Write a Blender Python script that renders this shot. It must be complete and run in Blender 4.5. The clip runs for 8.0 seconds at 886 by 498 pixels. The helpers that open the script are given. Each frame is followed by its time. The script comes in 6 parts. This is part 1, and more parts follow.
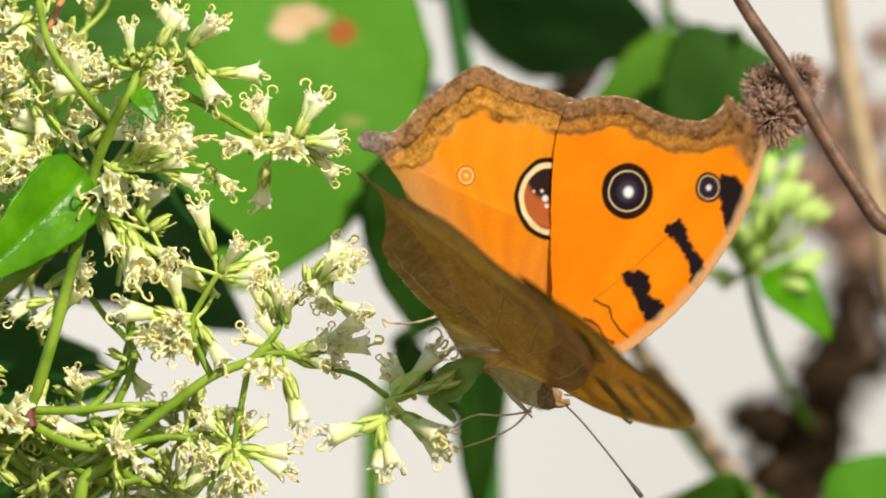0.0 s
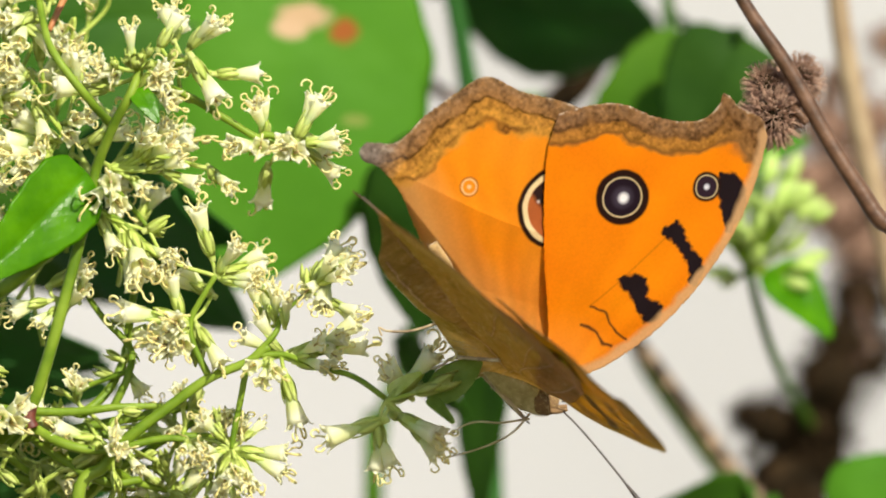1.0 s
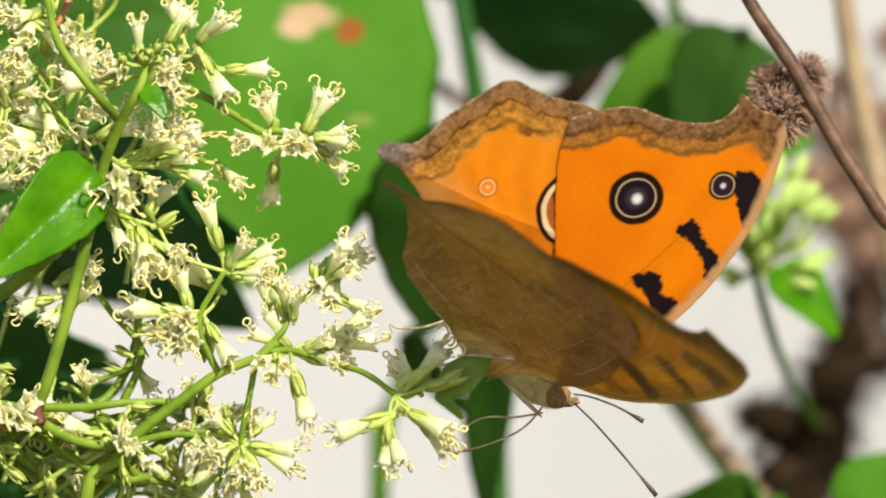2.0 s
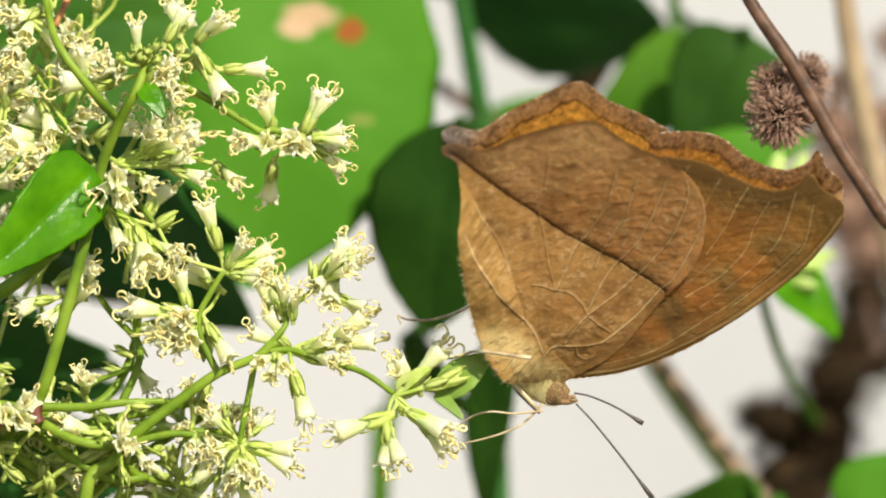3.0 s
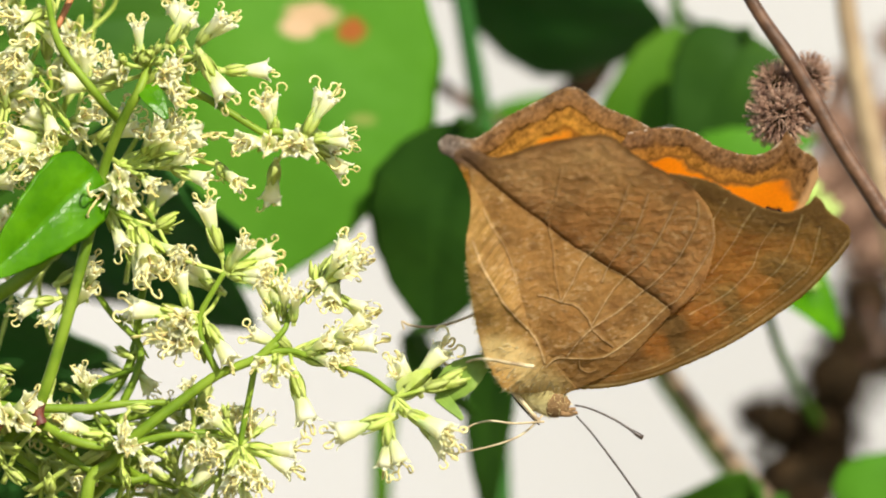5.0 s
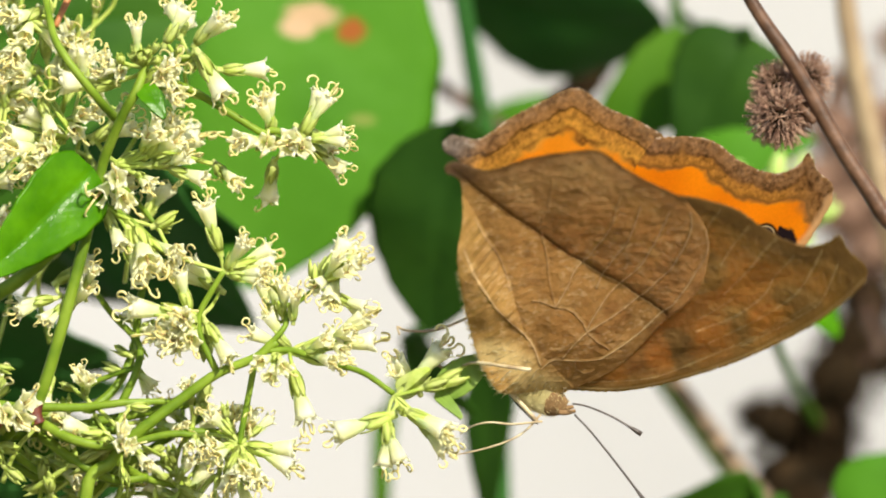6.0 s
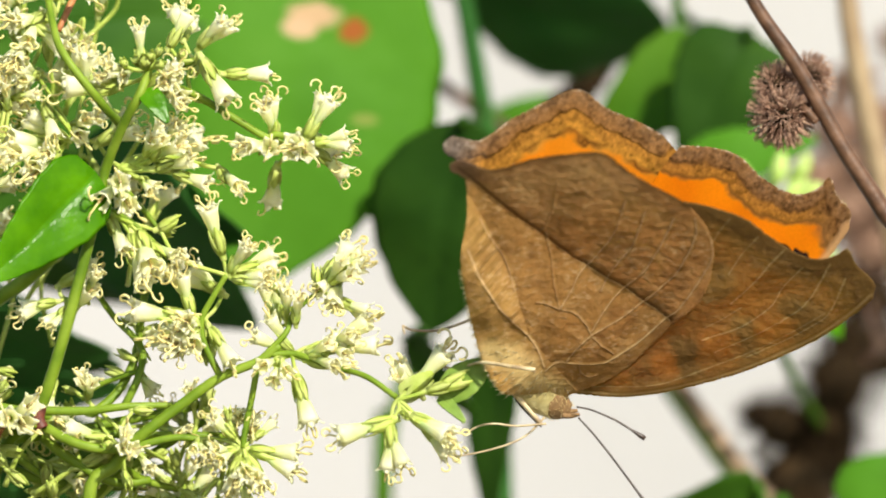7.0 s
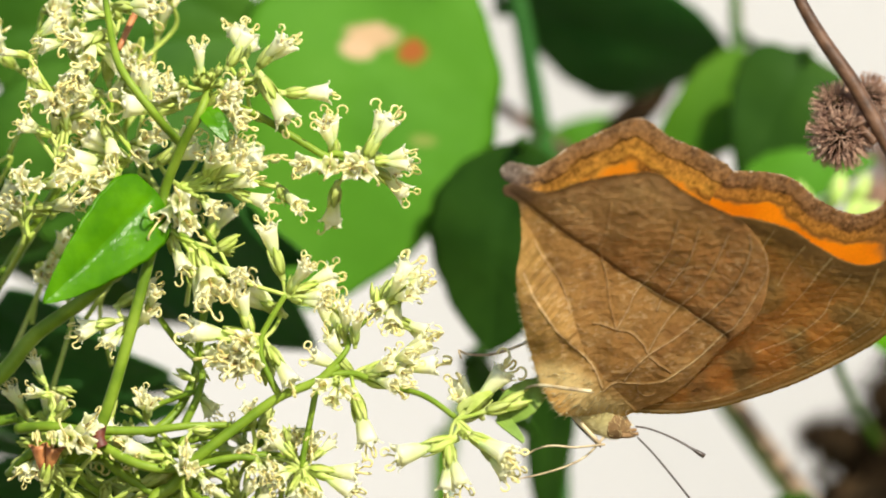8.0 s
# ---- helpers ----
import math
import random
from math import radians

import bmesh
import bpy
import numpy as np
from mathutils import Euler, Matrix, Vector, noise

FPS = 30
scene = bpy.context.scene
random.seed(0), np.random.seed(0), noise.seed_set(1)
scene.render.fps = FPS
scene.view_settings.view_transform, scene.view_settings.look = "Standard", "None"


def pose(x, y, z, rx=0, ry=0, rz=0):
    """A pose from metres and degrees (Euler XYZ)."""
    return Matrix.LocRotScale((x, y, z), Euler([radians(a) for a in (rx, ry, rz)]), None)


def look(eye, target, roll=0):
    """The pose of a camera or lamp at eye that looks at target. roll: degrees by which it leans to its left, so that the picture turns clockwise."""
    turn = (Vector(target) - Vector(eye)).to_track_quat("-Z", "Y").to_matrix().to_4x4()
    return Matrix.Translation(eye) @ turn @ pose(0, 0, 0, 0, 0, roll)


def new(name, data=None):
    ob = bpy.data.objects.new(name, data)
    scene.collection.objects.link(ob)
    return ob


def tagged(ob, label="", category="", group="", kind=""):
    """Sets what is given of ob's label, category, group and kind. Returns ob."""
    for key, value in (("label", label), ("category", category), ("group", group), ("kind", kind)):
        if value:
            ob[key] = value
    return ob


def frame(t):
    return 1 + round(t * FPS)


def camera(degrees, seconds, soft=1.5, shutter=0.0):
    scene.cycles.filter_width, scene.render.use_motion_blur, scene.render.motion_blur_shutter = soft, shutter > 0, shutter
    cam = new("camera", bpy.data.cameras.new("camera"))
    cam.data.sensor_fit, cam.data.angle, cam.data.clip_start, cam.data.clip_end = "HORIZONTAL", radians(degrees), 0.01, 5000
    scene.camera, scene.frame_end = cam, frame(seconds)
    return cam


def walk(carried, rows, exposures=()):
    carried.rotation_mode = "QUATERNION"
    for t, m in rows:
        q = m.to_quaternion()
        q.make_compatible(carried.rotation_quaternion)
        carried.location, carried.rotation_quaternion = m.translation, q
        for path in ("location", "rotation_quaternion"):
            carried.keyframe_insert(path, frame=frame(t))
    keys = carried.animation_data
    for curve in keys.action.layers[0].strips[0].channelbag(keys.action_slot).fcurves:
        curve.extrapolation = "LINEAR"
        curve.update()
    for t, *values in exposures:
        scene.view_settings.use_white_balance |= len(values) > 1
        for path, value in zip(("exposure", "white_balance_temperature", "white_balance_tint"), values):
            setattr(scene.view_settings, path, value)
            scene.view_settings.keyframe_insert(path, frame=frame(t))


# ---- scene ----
MM = 0.001
MID = 0.5                      # height of the shot's centre over the ground, metres
EYE = (0, -0.836, MID)

# ---- camera ----
cam = camera(5.0, 8.0, soft=1.95, shutter=0.4)
cam.data.dof.use_dof = True
cam.data.dof.focus_distance = 0.835
cam.data.dof.aperture_fstop = 25
walk(cam, [
    (0, look(EYE, (0.000675, 0, 0.500163))),
    (0.5, look(EYE, (0.000549, 0, 0.500126))),
    (1, look(EYE, (0.000535, 0, 0.500070))),
    (1.5, look(EYE, (0.000196, 0, 0.500056))),
    (1.7, look(EYE, (0.000116, 0, 0.500047))),
    (2.8, look(EYE, (0.000000, 0, 0.500047))),
    (3.5, look(EYE, (0.000000, 0, 0.500000))),
    (4, look(EYE, (-0.000023, 0, 0.500000))),
    (4.5, look(EYE, (-0.000116, 0, 0.500000))),
    (6, look(EYE, (-0.000084, 0, 0.500023))),
    (6.5, look(EYE, (-0.000209, 0, 0.500000))),
    (7, look(EYE, (-0.000256, 0, 0.500023))),
    (7.1, look(EYE, (-0.000279, 0, 0.500023))),
    (7.2, look(EYE, (-0.002188, 0, 0.501723))),
    (7.3, look(EYE, (-0.003445, 0, 0.501723))),
    (7.4, look(EYE, (-0.004516, 0, 0.502095))),
    (7.5, look(EYE, (-0.004842, 0, 0.502072))),
    (7.6, look(EYE, (-0.004912, 0, 0.502048))),
    (7.8, look(EYE, (-0.005028, 0, 0.501955))),
    (8, look(EYE, (-0.005074, 0, 0.501741))),
], exposures=[(0, 0.34), (2, 0.38), (4.5, 0.44), (8, 0.48)])

# ---- light ----
SUN = Vector((0.36, -0.73, 0.58)).normalized()
world = bpy.data.worlds.new("sky")
scene.world = world
world.use_nodes = True
wn = world.node_tree.nodes
sky = wn.new("ShaderNodeTexSky")
sky.sky_type, sky.sun_disc = "NISHITA", False
sky.sun_elevation = math.asin(SUN.z)
sky.sun_rotation = math.atan2(SUN.x, SUN.y)
world.node_tree.links.new(sky.outputs[0], wn["Background"].inputs[0])
wn["Background"].inputs[1].default_value = 0.13
sun_data = bpy.data.lights.new("sun", "SUN")
sun_data.energy, sun_data.angle, sun_data.color = 5.0, radians(0.53), (1.0, 0.94, 0.80)
sun = new("sun", sun_data)
sun.matrix_world = look(SUN * 5, (0, 0, 0))


# ---- materials ----
def material(name, colours, rough=0.5, size=1.0, detail=6.0, bump=0.0, bump_size=0.3, through_light=0.0, gloss=0.5,
             vary=0.0, attribute="", sheen=0.0, tissue=""):
    """A surface whose colour wanders between the given ones. size, bump_size: grain in millimetres. through_light: share of light let through; tissue: vertex colours that tint it."""
    m = bpy.data.materials.new(name)
    m.use_nodes = True
    nt = m.node_tree
    n, link = nt.nodes, nt.links
    bsdf = n["Principled BSDF"]
    out = n["Material Output"]
    pos = n.new("ShaderNodeTexCoord")
    coarse = n.new("ShaderNodeTexNoise")
    coarse.inputs["Scale"].default_value = 1000.0 / size
    coarse.inputs["Detail"].default_value = detail
    link.new(pos.outputs["Object"], coarse.inputs["Vector"])
    ramp = n.new("ShaderNodeValToRGB")
    e = ramp.color_ramp.elements
    e[0].position, e[1].position = 0.32, 0.68
    e[0].color, e[1].color = (*colours[0], 1), (*colours[-1], 1)
    for i, c in enumerate(colours[1:-1]):
        e.new(0.32 + 0.36 * (i + 1) / (len(colours) - 1)).color = (*c, 1)
    link.new(coarse.outputs["Fac"], ramp.inputs["Fac"])
    colour = ramp.outputs["Color"]
    if attribute:
        a = n.new("ShaderNodeVertexColor")
        a.layer_name = attribute
        mul = n.new("ShaderNodeMixRGB")
        mul.blend_type = "MULTIPLY"
        mul.inputs["Fac"].default_value = 1.0
        link.new(a.outputs["Color"], mul.inputs["Color1"])
        link.new(colour, mul.inputs["Color2"])
        colour = mul.outputs["Color"]
    if vary:
        info = n.new("ShaderNodeObjectInfo")
        hsv = n.new("ShaderNodeHueSaturation")
        rng = n.new("ShaderNodeMapRange")
        rng.inputs["To Min"].default_value, rng.inputs["To Max"].default_value = 1 - vary, 1 + vary
        link.new(info.outputs["Random"], rng.inputs["Value"])
        link.new(rng.outputs["Result"], hsv.inputs["Value"])
        link.new(colour, hsv.inputs["Color"])
        colour = hsv.outputs["Color"]
    link.new(colour, bsdf.inputs["Base Color"])
    bsdf.inputs["Roughness"].default_value = rough
    bsdf.inputs["Specular IOR Level"].default_value = gloss
    bsdf.inputs["Sheen Weight"].default_value = sheen
    if bump:
        fine = n.new("ShaderNodeTexNoise")
        fine.inputs["Scale"].default_value = 1000.0 / bump_size
        fine.inputs["Detail"].default_value = 4
        link.new(pos.outputs["Object"], fine.inputs["Vector"])
        b = n.new("ShaderNodeBump")
        b.inputs["Strength"].default_value = bump
        b.inputs["Distance"].default_value = bump_size * 0.3 * MM
        link.new(fine.outputs["Fac"], b.inputs["Height"])
        link.new(b.outputs["Normal"], bsdf.inputs["Normal"])
    if through_light:
        tr = n.new("ShaderNodeBsdfTranslucent")
        mix = n.new("ShaderNodeMixShader")
        mix.inputs["Fac"].default_value = through_light
        if tissue:
            flesh = n.new("ShaderNodeVertexColor")
            flesh.layer_name = tissue
            colour = flesh.outputs["Color"]
        link.new(colour, tr.inputs["Color"])
        link.new(bsdf.outputs[0], mix.inputs[1])
        link.new(tr.outputs[0], mix.inputs[2])
        link.new(mix.outputs[0], out.inputs["Surface"])
    return m


PETAL = material("petal", [(0.90, 0.895, 0.54), (0.94, 0.935, 0.70), (0.96, 0.955, 0.82)], 0.6, 1.4, through_light=0.54, gloss=0.10, vary=0.03, attribute="tint")
STYLE = material("style", [(0.60, 0.49, 0.17), (0.82, 0.74, 0.31), (0.90, 0.87, 0.50)], 0.6, 0.9, through_light=0.25, gloss=0.2)
ANTHER = material("anther", [(0.10, 0.055, 0.02), (0.38, 0.26, 0.09), (0.76, 0.66, 0.34)], 0.7, 0.3, bump=0.4, bump_size=0.1, vary=0.3)
BRACT = material("bract", [(0.44, 0.55, 0.08), (0.58, 0.67, 0.17), (0.70, 0.75, 0.30)], 0.5, 1.5, bump=0.25, bump_size=0.3, through_light=0.35, gloss=0.2, vary=0.12)
PEDICEL = material("pedicel", [(0.32, 0.44, 0.05), (0.46, 0.56, 0.11), (0.55, 0.62, 0.18)], 0.5, 2.0, bump=0.25, bump_size=0.3, through_light=0.2, gloss=0.25)
STALK = material("stalk", [(0.095, 0.175, 0.010), (0.16, 0.25, 0.017), (0.225, 0.32, 0.032)], 0.45, 3.0, bump=0.3, bump_size=0.4, through_light=0.12, gloss=0.2)
RUST = material("rust_stalk", [(0.28, 0.085, 0.025), (0.52, 0.23, 0.07)], 0.6, 1.0, bump=0.4, bump_size=0.3)
NODE_RED = material("stem_node", [(0.07, 0.014, 0.010), (0.16, 0.040, 0.022)], 0.5, 0.6, bump=0.4, bump_size=0.3)
LEAF_FRESH = material("fresh_leaf", [(0.040, 0.160, 0.001), (0.070, 0.225, 0.002), (0.10, 0.29, 0.003)], 0.24, 3.0, bump=0.45, bump_size=0.9, through_light=0.35, gloss=0.13)
LEAF_BROAD = material("broad_leaf", [(0.056, 0.180, 0.009), (0.074, 0.222, 0.013), (0.092, 0.250, 0.018)], 0.55, 14.0, bump=0.3, bump_size=1.5, through_light=0.3, gloss=0.08)
LEAF_SCARRED = material("scarred_leaf", [(0.056, 0.180, 0.009), (0.074, 0.222, 0.013), (0.092, 0.250, 0.018)], 0.55, 14.0, bump=0.3, bump_size=1.5, through_light=0.3, gloss=0.08)
# the next two leaf greens are darkened to hold shade in their colour
LEAF_DARK_SHADE = material("dark_shade_leaf", [(0.012, 0.042, 0.003), (0.020, 0.060, 0.005), (0.030, 0.080, 0.007)], 0.6, 9.0, bump=0.3, bump_size=1.2, through_light=0.15, gloss=0.10)
LEAF_DEEP_SHADE = material("deep_shade_leaf", [(0.018, 0.084, 0.013), (0.028, 0.108, 0.018), (0.040, 0.136, 0.024)], 0.6, 9.0, bump=0.3, bump_size=1.2, through_light=0.2, gloss=0.12)
LEAF_TENDER = material("tender_leaf", [(0.16, 0.27, 0.035), (0.22, 0.34, 0.055), (0.28, 0.40, 0.085)], 0.5, 2.0, bump=0.25, bump_size=0.3, through_light=0.3, gloss=0.2)
# half-lit and shaded copies of the leaf green, light level put into the colour
LEAF_HALF_LIT = material("half_lit_leaf", [(0.050, 0.145, 0.006), (0.068, 0.175, 0.008), (0.085, 0.200, 0.012)], 0.6, 9.0, bump=0.3, bump_size=1.2, through_light=0.3, gloss=0.10)
LEAF_SHADY = material("shaded_leaf", [(0.025, 0.085, 0.005), (0.04, 0.115, 0.008), (0.055, 0.145, 0.012)], 0.6, 9.0, bump=0.3, bump_size=1.2, through_light=0.2, gloss=0.12)


def stain(m, spots):
    """Round blotches on a material: centre (x, z of the thing's space), half width and half height in metres, and a colour."""
    n, link = m.node_tree.nodes, m.node_tree.links
    for (cx, cz, rx, rz, colour) in spots:
        pos = n.new("ShaderNodeTexCoord")
        warp = n.new("ShaderNodeTexNoise")
        warp.inputs["Scale"].default_value = 420
        off = n.new("ShaderNodeVectorMath")
        off.operation = "MULTIPLY_ADD"
        off.inputs[1].default_value = (rx * 0.9, 0, rz * 0.9)
        link.new(pos.outputs["Object"], warp.inputs["Vector"])
        link.new(warp.outputs["Color"], off.inputs[0])
        link.new(pos.outputs["Object"], off.inputs[2])
        mapping = n.new("ShaderNodeMapping")
        mapping.vector_type = "POINT"
        mapping.inputs["Scale"].default_value = (1 / rx, 0, 1 / rz)
        mapping.inputs["Location"].default_value = (-cx / rx - 0.45, 0, -cz / rz - 0.45)
        link.new(off.outputs[0], mapping.inputs["Vector"])
        size = n.new("ShaderNodeVectorMath")
        size.operation = "LENGTH"
        link.new(mapping.outputs[0], size.inputs[0])
        rng = n.new("ShaderNodeMapRange")
        rng.inputs["From Min"].default_value, rng.inputs["From Max"].default_value = 0.62, 1.12
        rng.inputs["To Min"].default_value, rng.inputs["To Max"].default_value = 1, 0
        link.new(size.outputs["Value"], rng.inputs["Value"])
        for socket in [k.inputs[0 if k.type == "BSDF_TRANSLUCENT" else "Base Color"] for k in n if k.type in ("BSDF_PRINCIPLED", "BSDF_TRANSLUCENT")]:
            mix = n.new("ShaderNodeMixRGB")
            link.new(rng.outputs["Result"], mix.inputs["Fac"])
            link.new(socket.links[0].from_socket, mix.inputs["Color1"])
            mix.inputs["Color2"].default_value = (*colour, 1)
            link.new(mix.outputs["Color"], socket)


RED_STEM = material("red_brown_stem", [(0.045, 0.023, 0.012), (0.10, 0.050, 0.026), (0.15, 0.080, 0.045)], 0.5, 1.6, bump=0.5, bump_size=0.5, gloss=0.3)
TAN_STEM = material("tan_stem", [(0.22, 0.145, 0.075), (0.34, 0.25, 0.14)], 0.7, 3.0, bump=0.4, bump_size=0.6)
OLIVE_STEM = material("olive_brown_stem", [(0.14, 0.092, 0.050), (0.25, 0.165, 0.098)], 0.7, 3.0, bump=0.4, bump_size=0.6)
BURR = material("dry_burr", [(0.17, 0.085, 0.055), (0.32, 0.185, 0.12), (0.52, 0.35, 0.245)], 0.8, 0.9, bump=0.4, bump_size=0.3)
BURR_DRY = material("withered_head", [(0.12, 0.062, 0.040), (0.22, 0.125, 0.080), (0.32, 0.20, 0.135)], 0.85, 2.0, bump=0.4, bump_size=0.5)
BURR_DARK = material("old_seed_head", [(0.010, 0.007, 0.003), (0.036, 0.021, 0.009)], 0.9, 2.0, bump=0.4, bump_size=0.5, gloss=0.08)
BUD_PALE = material("pale_bud", [(0.30, 0.50, 0.06), (0.52, 0.66, 0.18), (0.62, 0.70, 0.30)], 0.55, 2.0, through_light=0.3, vary=0.1)
WALL = material("pale_plaster", [(0.365, 0.358, 0.350), (0.400, 0.392, 0.384), (0.425, 0.417, 0.408)], 0.9, 160.0, bump=0.3, bump_size=3.0)
SOIL = material("soil", [(0.10, 0.078, 0.048), (0.15, 0.12, 0.07), (0.12, 0.13, 0.05)], 0.95, 90.0, bump=0.8, bump_size=12.0)
WING_TOP = material("wing_scales_upper", [(0.86, 0.84, 0.80), (1, 1, 1)], 0.7, 0.25, bump=0.4, bump_size=0.12, through_light=0.40, gloss=0.02, attribute="scales", tissue="tissue")
WING_UNDER = material("wing_scales_under", [(0.84, 0.82, 0.79), (0.97, 0.96, 0.95), (1.12, 1.11, 1.09)], 0.8, 0.26, bump=0.9, bump_size=0.22, through_light=0.50, gloss=0.04, attribute="scales", tissue="tissue")
FUR = material("body_fur", [(0.30, 0.185, 0.065), (0.40, 0.26, 0.095), (0.50, 0.34, 0.14)], 0.7, 0.9, bump=0.7, bump_size=0.25, sheen=0.3)
FUR_RUST = material("head_fur", [(0.15, 0.082, 0.032), (0.27, 0.155, 0.060)], 0.8, 0.5, bump=0.8, bump_size=0.2)
FUR_GOLD = material("golden_fur", [(0.40, 0.29, 0.10), (0.54, 0.42, 0.17), (0.74, 0.64, 0.34)], 0.6, 0.5, sheen=0.2)
FUR_PALE = material("cream_fur", [(0.52, 0.40, 0.16), (0.78, 0.68, 0.38), (0.90, 0.84, 0.58)], 0.6, 0.4, through_light=0.5, sheen=0.2)
THORAX = material("thorax_scales", [(0.30, 0.235, 0.075), (0.42, 0.35, 0.135), (0.56, 0.49, 0.23)], 0.65, 0.8, bump=0.9, bump_size=0.22, sheen=0.3)
CHITIN = material("dark_chitin", [(0.02, 0.014, 0.01), (0.06, 0.04, 0.03)], 0.4, 0.4)
LEG_MAT = material("pale_leg", [(0.16, 0.10, 0.055), (0.44, 0.34, 0.19), (0.66, 0.57, 0.36)], 0.6, 1.6)
EYE_MAT = material("insect_eye", [(0.03, 0.02, 0.015), (0.06, 0.04, 0.03)], 0.2, 0.4)


# ---- building ----
def part(name, mesh, mats, parent=None, label=""):
    """Links a mesh as one object under a thing or a part."""
    ob = new(name, mesh)
    for m in (mats if isinstance(mats, (list, tuple)) else [mats]):
        if m.name not in mesh.materials:
            mesh.materials.append(m)
    if parent:
        ob.parent = parent
    if label:
        ob["label"] = label
    return ob


def soften(mesh):
    mesh.polygons.foreach_set("use_smooth", [True] * len(mesh.polygons))
    mesh.update()
    return mesh


def built(name, verts, faces, slots=None):
    mesh = bpy.data.meshes.new(name)
    mesh.from_pydata([tuple(v) for v in verts], [], faces)
    if slots:
        mesh.polygons.foreach_set("material_index", slots)
    return soften(mesh)


def glide(points, steps=6):
    """A smooth line through the points."""
    p = [Vector(q) for q in points]
    p = [2 * p[0] - p[1]] + p + [2 * p[-1] - p[-2]]
    line = []
    for i in range(1, len(p) - 2):
        for k in range(steps):
            t = k / steps
            line.append(0.5 * (2 * p[i] + (p[i + 1] - p[i - 1]) * t + (2 * p[i - 1] - 5 * p[i] + 4 * p[i + 1] - p[i + 2]) * t * t
                               + (3 * p[i] - p[i - 1] - 3 * p[i + 1] + p[i + 2]) * t ** 3))
    return line + [p[-2]]


def tube(points, r0, r1=None, sides=8, steps=6, shape=None, verts=None, faces=None, smooth_line=True):
    """A round stalk along the points, from radius r0 to r1; shape(t) swells it."""
    verts = [] if verts is None else verts
    faces = [] if faces is None else faces
    r1 = r0 if r1 is None else r1
    line = glide(points, steps) if smooth_line else [Vector(q) for q in points]
    base = len(verts)
    side = Vector((0.31, 0.87, 0.38))
    for i, c in enumerate(line):
        d = (line[min(i + 1, len(line) - 1)] - line[max(i - 1, 0)]).normalized()
        side = (side - d * side.dot(d)).normalized()
        other = d.cross(side)
        t = i / (len(line) - 1)
        r = (r0 + (r1 - r0) * t) * (shape(t) if shape else 1)
        for k in range(sides):
            a = 2 * math.pi * k / sides
            verts.append(c + (side * math.cos(a) + other * math.sin(a)) * r)
    for i in range(len(line) - 1):
        for k in range(sides):
            a, b = base + i * sides + k, base + i * sides + (k + 1) % sides
            faces.append((a, b, b + sides, a + sides))
    faces.append(tuple(base + k for k in reversed(range(sides))))
    faces.append(tuple(base + (len(line) - 1) * sides + k for k in range(sides)))
    return verts, faces


def at(p):
    """World place of a point given in millimetres about the shot's centre."""
    return Vector((p[0] * MM, p[1] * MM, MID + p[2] * MM))


def stalk(name, points, r0, r1, mat, parent, label="", sides=8, swell=None):
    """A stalk through points in millimetres about the centre, as a part of a plant whose base is parent."""
    base = parent.location if parent else Vector()
    v, f = tube([at(p) - base for p in points], r0 * MM, r1 * MM, sides, shape=swell)
    return part(name, built(name, v, f), mat, parent, label)


def leaf_mesh(base, tip, width, up, fold=0.15, droop=0.12, blunt=0.5, wave=0.03, seed=1, thick=0.25):
    """A leaf blade with midrib, side veins and thickness, from base to tip (metres); up: which way its upper side looks."""
    rnd = random.Random(seed)
    axis = tip - base
    length = axis.length
    axis.normalize()
    up = (up - axis * up.dot(axis)).normalized()
    side = axis.cross(up)
    nu, nv = 30, 10
    ph = rnd.random() * 6
    verts, faces = [], []
    grid = {}
    for layer in (0, 1):
        for i in range(nu + 1):
            t = i / nu
            half = width / 2 * (math.sin(math.pi * t ** blunt) ** 0.75 if 0 < t < 1 else 0.0) + 0.00015
            half *= 1 + 0.02 * math.sin(t * 37 + ph)
            for j in range(-nv, nv + 1):
                s = j / nv
                if layer and abs(j) == nv:
                    grid[layer, i, j] = grid[0, i, j]
                    continue
                vein = abs(math.sin((t * 9 - abs(s) * 1.6) * math.pi)) ** 0.5
                z = (fold * abs(s) * half - droop * length * (t - 0.45) ** 2 * 2 + wave * half * math.sin(t * 9 + ph + s * 2)
                     + 0.012 * half * vein - 0.02 * half * max(0, 1 - abs(s) * 14))
                z += -0.10 * half * s * s
                p = base + axis * (t * length) + side * (s * half) + up * z
                if layer:
                    p = p - up * thick * MM * (1 + 2.5 * max(0, 1 - abs(s) * 9) * (1 - t))
                grid[layer, i, j] = len(verts)
                verts.append(p)
    for i in range(nu):
        for j in range(-nv, nv):
            q = (grid[0, i, j], grid[0, i, j + 1], grid[0, i + 1, j + 1], grid[0, i + 1, j])
            faces.append(q[::-1])
            q = (grid[1, i, j], grid[1, i, j + 1], grid[1, i + 1, j + 1], grid[1, i + 1, j])
            faces.append(q)
    return built("leaf", verts, faces)


def leaf(parent, base, tip, width, up, mat, label="", **kw):
    """A leaf given in millimetres about the centre, under a plant."""
    o = parent.location
    return part("leaf", leaf_mesh(at(base) - o, at(tip) - o, width * MM, Vector(up), **kw), mat, parent, label)


